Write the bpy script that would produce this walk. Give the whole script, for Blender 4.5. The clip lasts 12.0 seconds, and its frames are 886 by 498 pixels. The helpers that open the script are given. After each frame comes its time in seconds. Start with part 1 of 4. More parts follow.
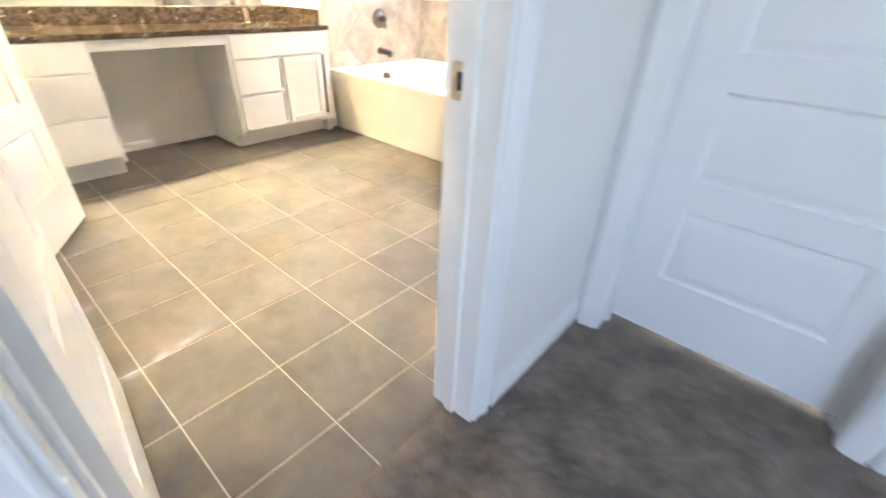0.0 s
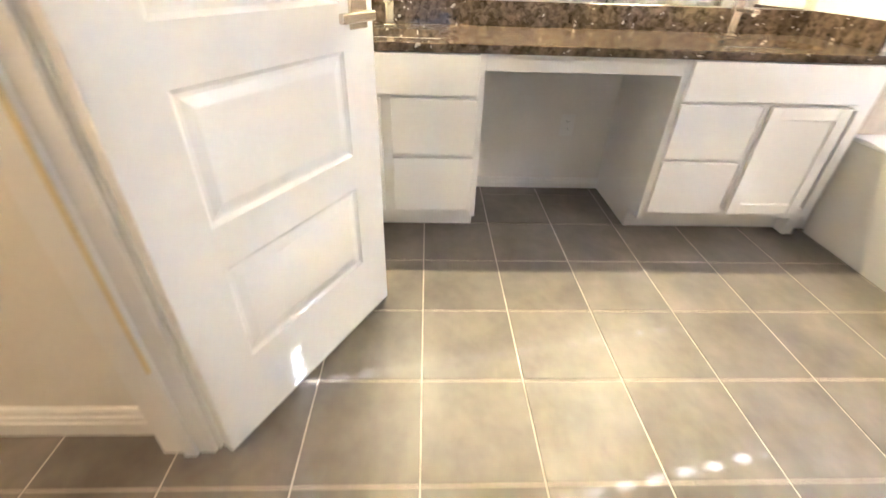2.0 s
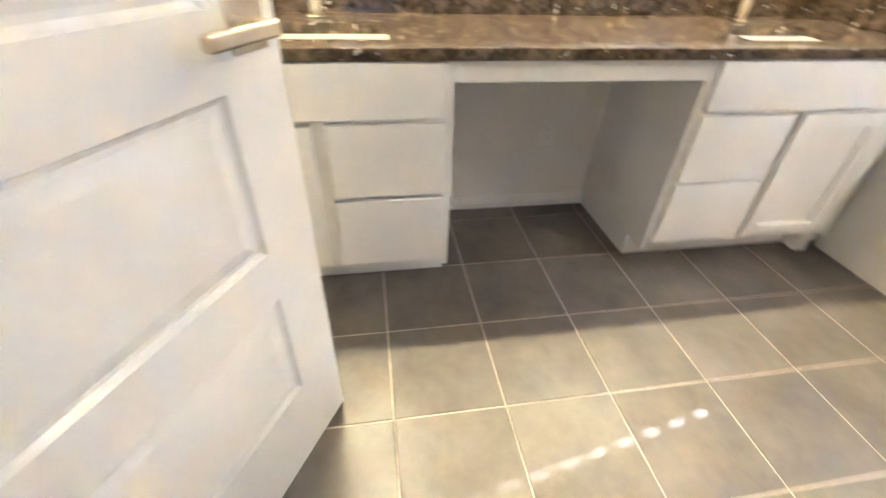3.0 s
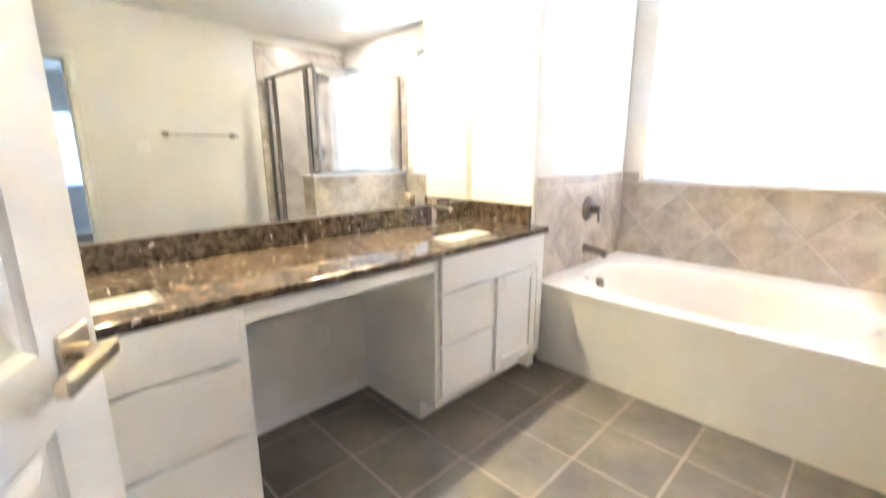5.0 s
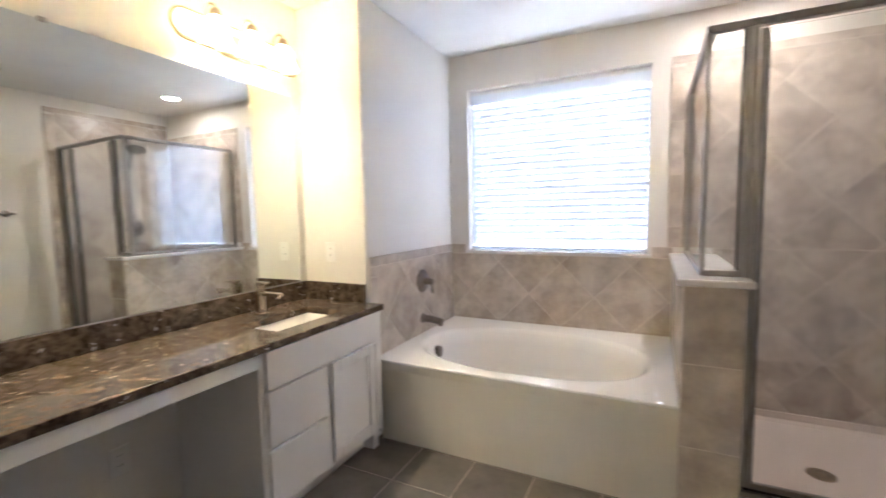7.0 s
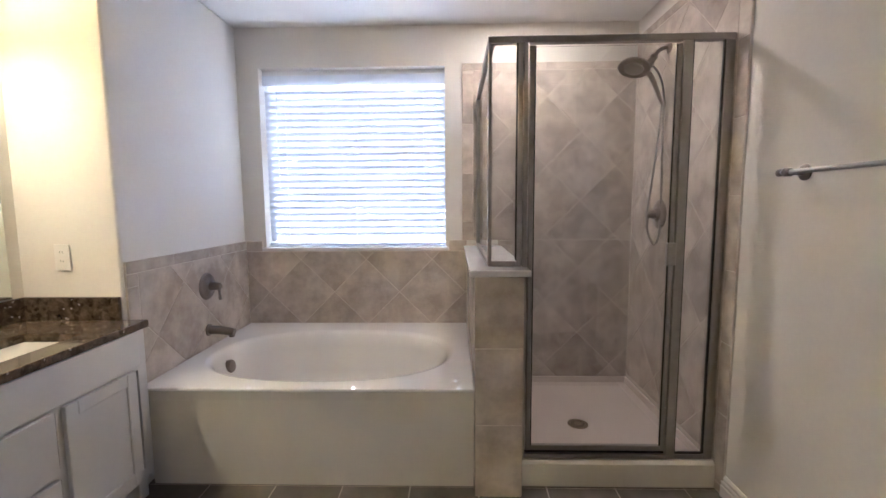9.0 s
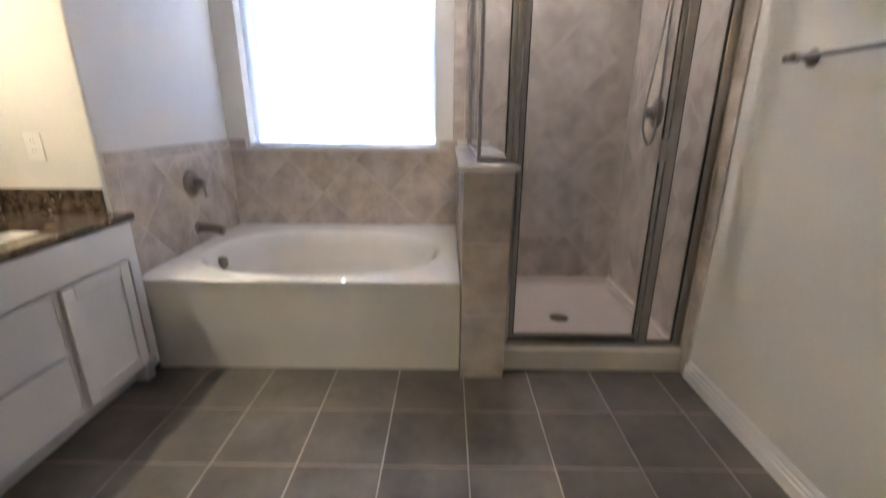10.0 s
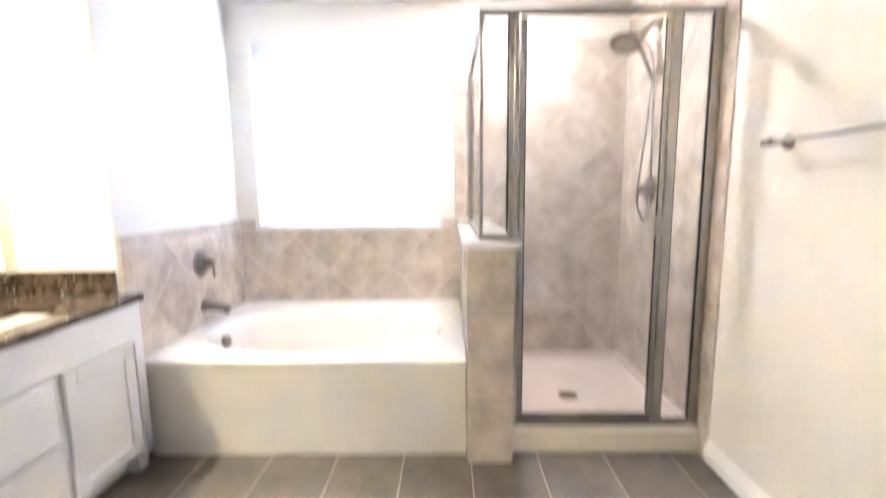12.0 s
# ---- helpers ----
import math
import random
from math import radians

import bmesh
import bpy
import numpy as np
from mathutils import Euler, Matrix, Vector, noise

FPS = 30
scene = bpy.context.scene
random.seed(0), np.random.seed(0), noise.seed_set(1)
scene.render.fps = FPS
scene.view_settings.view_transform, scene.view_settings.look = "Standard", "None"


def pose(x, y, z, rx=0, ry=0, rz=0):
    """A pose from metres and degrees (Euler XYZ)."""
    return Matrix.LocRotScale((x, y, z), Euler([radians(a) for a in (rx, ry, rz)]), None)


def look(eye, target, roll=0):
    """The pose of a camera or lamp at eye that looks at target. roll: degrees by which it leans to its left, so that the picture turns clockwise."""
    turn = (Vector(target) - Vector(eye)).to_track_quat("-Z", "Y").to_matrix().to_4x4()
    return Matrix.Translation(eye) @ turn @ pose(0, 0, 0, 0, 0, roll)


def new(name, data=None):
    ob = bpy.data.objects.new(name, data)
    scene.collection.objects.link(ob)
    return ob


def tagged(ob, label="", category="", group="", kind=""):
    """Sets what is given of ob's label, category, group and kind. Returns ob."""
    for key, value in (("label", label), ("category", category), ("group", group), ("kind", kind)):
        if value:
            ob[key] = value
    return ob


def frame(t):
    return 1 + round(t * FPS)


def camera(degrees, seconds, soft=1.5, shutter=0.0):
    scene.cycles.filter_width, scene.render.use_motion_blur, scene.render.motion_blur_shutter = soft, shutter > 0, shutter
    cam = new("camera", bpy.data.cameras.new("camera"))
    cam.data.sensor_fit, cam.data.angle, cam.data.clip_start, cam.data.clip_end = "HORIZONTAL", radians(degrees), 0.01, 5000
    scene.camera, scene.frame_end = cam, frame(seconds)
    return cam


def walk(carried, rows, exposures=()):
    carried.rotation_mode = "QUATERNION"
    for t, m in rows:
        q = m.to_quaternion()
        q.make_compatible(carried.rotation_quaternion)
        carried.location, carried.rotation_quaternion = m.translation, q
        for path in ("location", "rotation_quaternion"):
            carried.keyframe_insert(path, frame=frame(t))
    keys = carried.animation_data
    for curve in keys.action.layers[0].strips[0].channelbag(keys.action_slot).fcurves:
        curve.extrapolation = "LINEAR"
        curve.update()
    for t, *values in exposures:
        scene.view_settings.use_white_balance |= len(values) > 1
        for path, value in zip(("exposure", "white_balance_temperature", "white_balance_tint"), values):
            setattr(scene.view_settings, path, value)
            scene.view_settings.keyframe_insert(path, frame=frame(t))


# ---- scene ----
cam = camera(91.8, 12.0, soft=1.5, shutter=0.5)
PATH = [
    (0, (3.763, -2.273, 1.13), (2.663, -0.968, 0.087), 2.5),
    (0.5, (3.441, -2.033, 1.115), (2.097, -1.052, 0.006), 1.7),
    (0.7, (3.32, -1.923, 1.105), (1.855, -1.158, -0.021), -0.0),
    (1, (3.063, -1.867, 1.08), (1.487, -1.36, -0.042), 2.3),
    (1.5, (2.661, -1.818, 1.048), (1.033, -1.622, -0.096), 2.6),
    (2, (2.269, -1.827, 1.089), (0.615, -1.747, -0.032), 2.1),
    (2.5, (1.912, -1.818, 1.081), (0.266, -1.799, -0.056), 1.6),
    (3, (1.736, -1.843, 1.084), (0.164, -1.552, -0.117), 2.4),
    (3.2, (1.695, -1.895, 1.074), (0.201, -1.362, -0.144), 1.4),
    (4.8, (1.764, -2.032, 1.182), (0.421, -0.679, 0.577), 0.1),
    (5, (1.78, -2.025, 1.229), (0.397, -0.649, 0.787), -0.0),
    (5.5, (1.76, -2.02, 1.288), (0.353, -0.605, 1.16), -0.8),
    (6, (1.758, -2.019, 1.295), (0.386, -0.568, 1.177), -0.6),
    (6.5, (1.784, -2.001, 1.298), (0.622, -0.378, 1.17), -0.4),
    (7, (1.907, -1.973, 1.329), (1.026, -0.185, 1.165), -1.0),
    (7.5, (1.943, -1.865, 1.336), (1.423, 0.059, 1.167), 0.2),
    (7.7, (1.992, -1.823, 1.335), (1.555, 0.124, 1.2), 0.3),
    (9.3, (1.924, -1.857, 1.328), (1.897, 0.132, 1.117), -0.3),
    (9.5, (1.939, -1.863, 1.304), (1.904, 0.124, 1.078), 0.1),
    (10, (1.95, -1.852, 1.251), (1.932, 0.057, 0.655), 0.3),
    (10.5, (1.954, -1.885, 1.137), (1.954, -0.202, 0.056), 0.6),
    (11, (1.952, -1.892, 1.116), (1.972, -0.334, -0.137), 1.1),
    (11.5, (1.948, -1.885, 1.166), (1.95, -0.15, 0.172), 0.3),
    (12, (1.941, -1.879, 1.274), (1.913, 0.103, 1.008), -0.6),
]
EXPOSURES = [(0.0, 5.55, 5800, 12), (0.5, 5.5, 5750, 12), (1.0, 5.45, 5500, 12), (1.5, 5.2, 5450, 13), (2.0, 5.0, 5450, 13), (2.5, 4.83, 5400, 13), (3.2, 4.75, 5400, 13), (5.0, 4.66, 5250, 13), (5.5, 4.4, 5220, 13),
             (6.5, 3.8, 5220, 15), (7.0, 3.5, 5250, 17), (9.5, 3.06, 5160, 20), (10.0, 3.12, 5080, 18), (10.5, 3.78, 4980, 17), (11.0, 4.36, 4920, 18), (11.5, 4.6, 4920, 17), (12.0, 4.72, 5000, 16)]
SUN_POWER, BEDROOM_POWER, SHADE_GLOW, BULB_POWER, DISC_GLOW, SLAT_TILT = 5.0, 0.98, 0.8, 2.4, 33.0, 68
walk(cam, [(t, look(eye, target, roll)) for t, eye, target, roll in PATH], EXPOSURES)

# ---- world, sun and large lights ----
TO_SUN = Vector((-0.19, 1.0, 0.547)).normalized()
world = bpy.data.worlds.new("sky_world")
scene.world = world
world.use_nodes = True
wn = world.node_tree.nodes
sky = wn.new("ShaderNodeTexSky")
sky.sky_type, sky.sun_disc = "NISHITA", False
sky.sun_elevation, sky.sun_rotation = math.asin(TO_SUN.z), math.atan2(TO_SUN.x, TO_SUN.y)
world.node_tree.links.new(sky.outputs[0], wn["Background"].inputs[0])
wn["Background"].inputs[1].default_value = 0.05


def lamp(name, kind, matrix, energy, color):
    data = bpy.data.lights.new(name, kind)
    data.energy, data.color = energy, color
    ob = new(name, data)
    ob.matrix_world = matrix
    return ob


sun = lamp("sun", "SUN", look(TO_SUN * 30, (0, 0, 0)), SUN_POWER, (1.0, 0.94, 0.86))
sun.data.angle = radians(0.5)
bedroom_daylight = lamp("bedroom_daylight", "AREA", look((7.52, -1.72, 1.37), (0, -1.72, 1.2)), BEDROOM_POWER * 1.0, (0.70, 0.82, 1.0))
bedroom_daylight.data.shape, bedroom_daylight.data.size, bedroom_daylight.data.size_y = "RECTANGLE", 1.5, 1.2
# bedroom fill light; its south window is added and out of view
bedroom_south_fill = lamp("bedroom_south_fill", "AREA", look((6.4, -5.22, 1.45), (6.4, 0, 1.2)), BEDROOM_POWER * 1.6, (0.78, 0.82, 1.0))
bedroom_south_fill.data.shape, bedroom_south_fill.data.size, bedroom_south_fill.data.size_y = "RECTANGLE", 1.4, 1.3


# ---- materials ----
def material(name, color, rough=0.5, metal=0.0, color2=None, scale=4.0, detail=6.0, fine=0.0, fine_scale=60.0, bump=0.0, bump_scale=200.0,
             spread=0.0, coat=0.0, contrast=(0.35, 0.65), spec=None, rough_var=0.0):
    """Two-scale noise between two colours, a fine grain, a fine bump and a spread from piece to piece."""
    m = bpy.data.materials.new(name)
    m.use_nodes = True
    nt = m.node_tree
    n, ln = nt.nodes, nt.links
    b = n["Principled BSDF"]
    b.inputs["Metallic"].default_value, b.inputs["Roughness"].default_value = metal, rough
    b.inputs["Coat Weight"].default_value = coat
    if spec is not None:
        b.inputs["Specular IOR Level"].default_value = spec
    co = n.new("ShaderNodeTexCoord")
    info = n.new("ShaderNodeObjectInfo")
    shift = n.new("ShaderNodeVectorMath")
    shift.operation = "MULTIPLY_ADD"
    geo = n.new("ShaderNodeNewGeometry")
    ln.new(info.outputs["Random"], shift.inputs[0])
    shift.inputs[1].default_value = (37, 53, 71) if spread else (0, 0, 0)
    ln.new(geo.outputs["Position"], shift.inputs[2])
    big = n.new("ShaderNodeTexNoise")
    big.inputs["Scale"].default_value, big.inputs["Detail"].default_value = scale, detail
    big.inputs["Roughness"].default_value = 0.62
    ln.new(shift.outputs[0], big.inputs["Vector"])
    ramp = n.new("ShaderNodeValToRGB")
    ramp.color_ramp.elements[0].position, ramp.color_ramp.elements[1].position = contrast
    c2 = color2 or tuple(c * 0.93 for c in color)
    ramp.color_ramp.elements[0].color, ramp.color_ramp.elements[1].color = (*c2, 1), (*color, 1)
    ln.new(big.outputs[0], ramp.inputs[0])
    out = ramp.outputs[0]
    grain = n.new("ShaderNodeTexNoise")
    grain.inputs["Scale"].default_value, grain.inputs["Detail"].default_value = fine_scale, 4
    ln.new(shift.outputs[0], grain.inputs["Vector"])
    hsv = n.new("ShaderNodeHueSaturation")
    ln.new(out, hsv.inputs["Color"])
    rng = n.new("ShaderNodeMapRange")
    rng.inputs["From Min"].default_value, rng.inputs["From Max"].default_value = 0.3, 0.7
    rng.inputs["To Min"].default_value, rng.inputs["To Max"].default_value = 1 - fine, 1 + fine
    ln.new(grain.outputs[0], rng.inputs[0])
    piece = n.new("ShaderNodeMapRange")
    piece.inputs["To Min"].default_value, piece.inputs["To Max"].default_value = 1 - spread, 1 + spread
    ln.new(info.outputs["Random"], piece.inputs[0])
    mul = n.new("ShaderNodeMath")
    mul.operation = "MULTIPLY"
    ln.new(rng.outputs[0], mul.inputs[0])
    ln.new(piece.outputs[0], mul.inputs[1])
    ln.new(mul.outputs[0], hsv.inputs["Value"])
    ln.new(hsv.outputs[0], b.inputs["Base Color"])
    if rough_var:
        rr = n.new("ShaderNodeMapRange")
        rr.inputs["To Min"].default_value, rr.inputs["To Max"].default_value = rough - rough_var, rough + rough_var
        ln.new(big.outputs[0], rr.inputs[0])
        ln.new(rr.outputs[0], b.inputs["Roughness"])
    if bump:
        fineb = n.new("ShaderNodeTexNoise")
        fineb.inputs["Scale"].default_value, fineb.inputs["Detail"].default_value = bump_scale, 3
        ln.new(shift.outputs[0], fineb.inputs["Vector"])
        bp = n.new("ShaderNodeBump")
        bp.inputs["Strength"].default_value, bp.inputs["Distance"].default_value = bump, 0.002
        ln.new(fineb.outputs[0], bp.inputs["Height"])
        ln.new(bp.outputs[0], b.inputs["Normal"])
    return m


def granite():
    """Brown polished stone: dark and tan clouds, pebble-like flakes and small pale shell chips."""
    m = bpy.data.materials.new("brown_stone")
    m.use_nodes = True
    n, ln = m.node_tree.nodes, m.node_tree.links
    b = n["Principled BSDF"]
    b.inputs["Roughness"].default_value = 0.09
    geo = n.new("ShaderNodeNewGeometry")

    def noise_at(scale, detail):
        t = n.new("ShaderNodeTexNoise")
        t.inputs["Scale"].default_value, t.inputs["Detail"].default_value, t.inputs["Roughness"].default_value = scale, detail, 0.65
        ln.new(geo.outputs["Position"], t.inputs["Vector"])
        return t

    def ramp_of(source, stops):
        r = n.new("ShaderNodeValToRGB")
        e = r.color_ramp.elements
        e[0].position, e[0].color = stops[0][0], (*stops[0][1], 1)
        e[1].position, e[1].color = stops[-1][0], (*stops[-1][1], 1)
        for pos, col in stops[1:-1]:
            e.new(pos).color = (*col, 1)
        ln.new(source, r.inputs[0])
        return r

    warp = noise_at(16, 4)
    add = n.new("ShaderNodeVectorMath")
    add.operation = "MULTIPLY_ADD"
    ln.new(warp.outputs["Color"], add.inputs[0])
    add.inputs[1].default_value = (0.07, 0.07, 0.07)
    ln.new(geo.outputs["Position"], add.inputs[2])
    clouds = ramp_of(noise_at(26, 9).outputs[0], [(0.34, (0.013, 0.0092, 0.007)), (0.45, (0.050, 0.034, 0.023)), (0.55, (0.112, 0.080, 0.055)), (0.67, (0.200, 0.152, 0.110))])
    v1 = n.new("ShaderNodeTexVoronoi")
    v1.inputs["Scale"].default_value = 48
    ln.new(add.outputs[0], v1.inputs["Vector"])
    sep = n.new("ShaderNodeSeparateColor")
    ln.new(v1.outputs["Color"], sep.inputs[0])
    flakes = ramp_of(sep.outputs[0], [(0.0, (0.011, 0.0075, 0.0057)), (0.3, (0.048, 0.033, 0.022)), (0.6, (0.118, 0.084, 0.058)), (1.0, (0.190, 0.143, 0.103))])
    blend = n.new("ShaderNodeMix")
    blend.data_type = "RGBA"
    blend.inputs[0].default_value = 0.42
    ln.new(clouds.outputs[0], blend.inputs[6])
    ln.new(flakes.outputs[0], blend.inputs[7])
    v2 = n.new("ShaderNodeTexVoronoi")
    v2.inputs["Scale"].default_value = 62
    ln.new(add.outputs[0], v2.inputs["Vector"])
    sep2 = n.new("ShaderNodeSeparateColor")
    ln.new(v2.outputs["Color"], sep2.inputs[0])
    chip = n.new("ShaderNodeMath")
    chip.operation, chip.inputs[1].default_value = "GREATER_THAN", 0.945
    ln.new(sep2.outputs[1], chip.inputs[0])
    near = n.new("ShaderNodeMath")
    near.operation, near.inputs[1].default_value = "LESS_THAN", 0.34
    ln.new(v2.outputs["Distance"], near.inputs[0])
    both = n.new("ShaderNodeMath")
    both.operation = "MULTIPLY"
    ln.new(chip.outputs[0], both.inputs[0])
    ln.new(near.outputs[0], both.inputs[1])
    mix = n.new("ShaderNodeMix")
    mix.data_type = "RGBA"
    ln.new(both.outputs[0], mix.inputs[0])
    ln.new(blend.outputs[2], mix.inputs[6])
    mix.inputs[7].default_value = (0.50, 0.44, 0.38, 1)
    ln.new(mix.outputs[2], b.inputs["Base Color"])
    return m


def glass(name, rough=0.0):
    m = bpy.data.materials.new(name)
    m.use_nodes = True
    b = m.node_tree.nodes["Principled BSDF"]
    b.inputs["Base Color"].default_value = (0.96, 0.985, 0.975, 1)
    b.inputs["Roughness"].default_value, b.inputs["Transmission Weight"].default_value, b.inputs["IOR"].default_value = rough, 1.0, 1.45
    return m


def glowing(name, color, strength):
    m = bpy.data.materials.new(name)
    m.use_nodes = True
    b = m.node_tree.nodes["Principled BSDF"]
    b.inputs["Base Color"].default_value = (0.85, 0.83, 0.78, 1)
    b.inputs["Emission Color"].default_value, b.inputs["Emission Strength"].default_value = (*color, 1), strength
    return m


def frosted(m):
    """Lets part of the bulb's light through the lit glass."""
    n, ln = m.node_tree.nodes, m.node_tree.links
    tr = n.new("ShaderNodeBsdfTranslucent")
    tr.inputs[0].default_value = (0.95, 0.88, 0.72, 1)
    add = n.new("ShaderNodeMixShader")
    add.inputs[0].default_value = 0.62
    ln.new(n["Principled BSDF"].outputs[0], add.inputs[1])
    ln.new(tr.outputs[0], add.inputs[2])
    ln.new(add.outputs[0], n["Material Output"].inputs[0])


def slat_material():
    m = bpy.data.materials.new("blind_vinyl")
    m.use_nodes = True
    n, ln = m.node_tree.nodes, m.node_tree.links
    b = n["Principled BSDF"]
    b.inputs["Base Color"].default_value, b.inputs["Roughness"].default_value = (0.74, 0.75, 0.77, 1), 0.45
    tr = n.new("ShaderNodeBsdfTranslucent")
    tr.inputs[0].default_value = (0.80, 0.88, 1.0, 1)
    mix = n.new("ShaderNodeMixShader")
    mix.inputs[0].default_value = 0.21
    ln.new(b.outputs[0], mix.inputs[1])
    ln.new(tr.outputs[0], mix.inputs[2])
    ln.new(mix.outputs[0], n["Material Output"].inputs[0])
    return m


M_WALL = material("wall_paint", (0.775, 0.750, 0.70), 0.65, color2=(0.75, 0.725, 0.675), scale=1.5, fine=0.015, bump=0.25, bump_scale=120)
M_CEIL = material("ceiling_paint", (0.84, 0.835, 0.81), 0.8, scale=1.2, fine=0.015, bump=0.35, bump_scale=90)
M_BEDWALL = material("bedroom_paint", (0.72, 0.71, 0.69), 0.65, scale=1.5, fine=0.015, bump=0.25, bump_scale=120)
M_TRIM = material("trim_paint", (0.80, 0.79, 0.765), 0.32, color2=(0.77, 0.76, 0.735), scale=3, fine=0.01, bump=0.04, bump_scale=70)
M_DOOR = material("door_paint", (0.80, 0.79, 0.77), 0.30, color2=(0.775, 0.765, 0.745), scale=2.5, fine=0.01, bump=0.06, bump_scale=90)
M_CAB = material("cabinet_paint", (0.83, 0.82, 0.795), 0.30, color2=(0.80, 0.79, 0.765), scale=2.5, fine=0.012, bump=0.05, bump_scale=60)
M_TILE = material("floor_tile_stone", (0.190, 0.168, 0.143), 0.43, color2=(0.088, 0.076, 0.064), scale=4.0, detail=4.5, fine=0.06, fine_scale=22, bump=0.10, bump_scale=60,
                  spread=0.08, contrast=(0.28, 0.72), rough_var=0.06)
M_GROUT = material("grout", (0.56, 0.50, 0.42), 0.85, color2=(0.40, 0.36, 0.30), scale=7, fine=0.10, bump=0.4, bump_scale=260)
M_WTILE = material("wall_tile_stone", (0.62, 0.556, 0.482), 0.24, color2=(0.425, 0.362, 0.306), scale=5.4, detail=6.0, fine=0.06, fine_scale=18, bump=0.06, bump_scale=40,
                   spread=0.07, contrast=(0.37, 0.63), rough_var=0.05)
M_WGROUT = material("wall_grout", (0.68, 0.62, 0.545), 0.85, scale=9, fine=0.06, bump=0.3, bump_scale=260)
M_STONE = granite()
M_TUB = material("tub_acrylic", (0.82, 0.795, 0.755), 0.17, color2=(0.80, 0.775, 0.735), scale=1.5, coat=0.15)
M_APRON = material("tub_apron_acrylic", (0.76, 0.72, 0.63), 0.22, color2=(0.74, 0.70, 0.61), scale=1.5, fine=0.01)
M_PAN = material("shower_pan_acrylic", (0.76, 0.67, 0.60), 0.3, color2=(0.73, 0.64, 0.57), scale=3, fine=0.02, bump=0.15, bump_scale=220)
M_CAP = material("cultured_marble", (0.78, 0.77, 0.76), 0.12, color2=(0.72, 0.71, 0.70), scale=8, coat=0.2)
M_BASIN = material("sink_porcelain", (0.83, 0.81, 0.77), 0.08, scale=2, coat=0.3)
M_NICKEL = material("brushed_nickel", (0.69, 0.61, 0.50), 0.27, metal=1.0, scale=30, fine=0.05, fine_scale=150)
M_FRAME = material("shower_frame_metal", (0.40, 0.375, 0.345), 0.30, metal=1.0, scale=20, fine=0.04, fine_scale=120)
M_BRONZE = material("aged_nickel", (0.27, 0.235, 0.205), 0.30, metal=1.0, scale=20, fine=0.05, fine_scale=120)
M_LAMP_METAL = material("satin_nickel", (0.36, 0.305, 0.235), 0.34, metal=1.0, scale=30, fine=0.05, fine_scale=150)
M_GASKET = material("dark_rubber", (0.02, 0.02, 0.02), 0.6, scale=20)
M_STRIP = material("pale_brass", (0.74, 0.64, 0.40), 0.4, metal=0.4, scale=20)
# near-black colour that stands in for the shade inside holes and slots
M_HOLE_SHADE = material("hole_shade", (0.015, 0.014, 0.013), 0.7, scale=20)
M_PLATE = material("outlet_plastic", (0.85, 0.84, 0.80), 0.35, scale=5)
M_CARPET = material("carpet_pile", (0.25, 0.210, 0.172), 0.95, color2=(0.145, 0.121, 0.100), scale=7, fine=0.35, fine_scale=420, bump=0.6, bump_scale=520, spec=0.1)
M_GLASS = glass("clear_glass")
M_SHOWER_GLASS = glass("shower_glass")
# IOR a little above plain glass, for stronger reflections
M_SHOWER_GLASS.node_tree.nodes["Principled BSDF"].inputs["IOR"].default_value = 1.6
M_SIDE_GLASS = glass("boosted_side_glass")  # IOR set far above real glass to boost the window's reflection
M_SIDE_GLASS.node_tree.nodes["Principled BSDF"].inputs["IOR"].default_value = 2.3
M_SLAT = slat_material()
M_SHADE = glowing("lit_frosted_glass", (1.0, 0.74, 0.40), SHADE_GLOW)
M_BULB = glowing("lit_lamp_disc", (1.0, 0.80, 0.58), DISC_GLOW)
M_WARM_BULB = glowing("lit_warm_disc", (1.0, 0.66, 0.32), 19.0)
frosted(M_SHADE)
M_GRASS = material("lawn", (0.09, 0.11, 0.045), 0.95, color2=(0.06, 0.075, 0.03), scale=0.6, fine=0.2, fine_scale=40)
M_MIRROR = bpy.data.materials.new("mirror_silver")
M_MIRROR.use_nodes = True
_b = M_MIRROR.node_tree.nodes["Principled BSDF"]
_b.inputs["Base Color"].default_value, _b.inputs["Metallic"].default_value, _b.inputs["Roughness"].default_value = (0.84, 0.87, 0.85, 1), 1.0, 0.0


# ---- building helpers ----
def box(bm, a, b, bevel=0.0, seg=1):
    """A box between two corners, added to bm, with rounded edges."""
    lo, hi = [min(p, q) for p, q in zip(a, b)], [max(p, q) for p, q in zip(a, b)]
    vs = bmesh.ops.create_cube(bm, size=1)["verts"]
    for v in vs:
        v.co = Vector([(lo[i] + hi[i]) / 2 + v.co[i] * (hi[i] - lo[i]) for i in range(3)])
    if bevel:
        es = list({e for v in vs for e in v.link_edges})
        bmesh.ops.bevel(bm, geom=es, offset=bevel, segments=seg, affect="EDGES", profile=0.5)
    return bm


def boxes(*pairs, bevel=0.0, seg=1):
    bm = bmesh.new()
    for a, b in pairs:
        box(bm, a, b, bevel, seg)
    return bm


def loft(bm, rings, cap=True, close=False):
    """Quads between rings of the same number of points."""
    vr = [[bm.verts.new(p) for p in r] for r in rings]
    k = len(rings[0])
    for r0, r1 in zip(vr, vr[1:] + ([vr[0]] if close else [])):
        for i in range(k):
            bm.faces.new((r0[i], r0[(i + 1) % k], r1[(i + 1) % k], r1[i]))
    if cap and not close:
        bm.faces.new(list(reversed(vr[0])))
        bm.faces.new(vr[-1])
    return bm


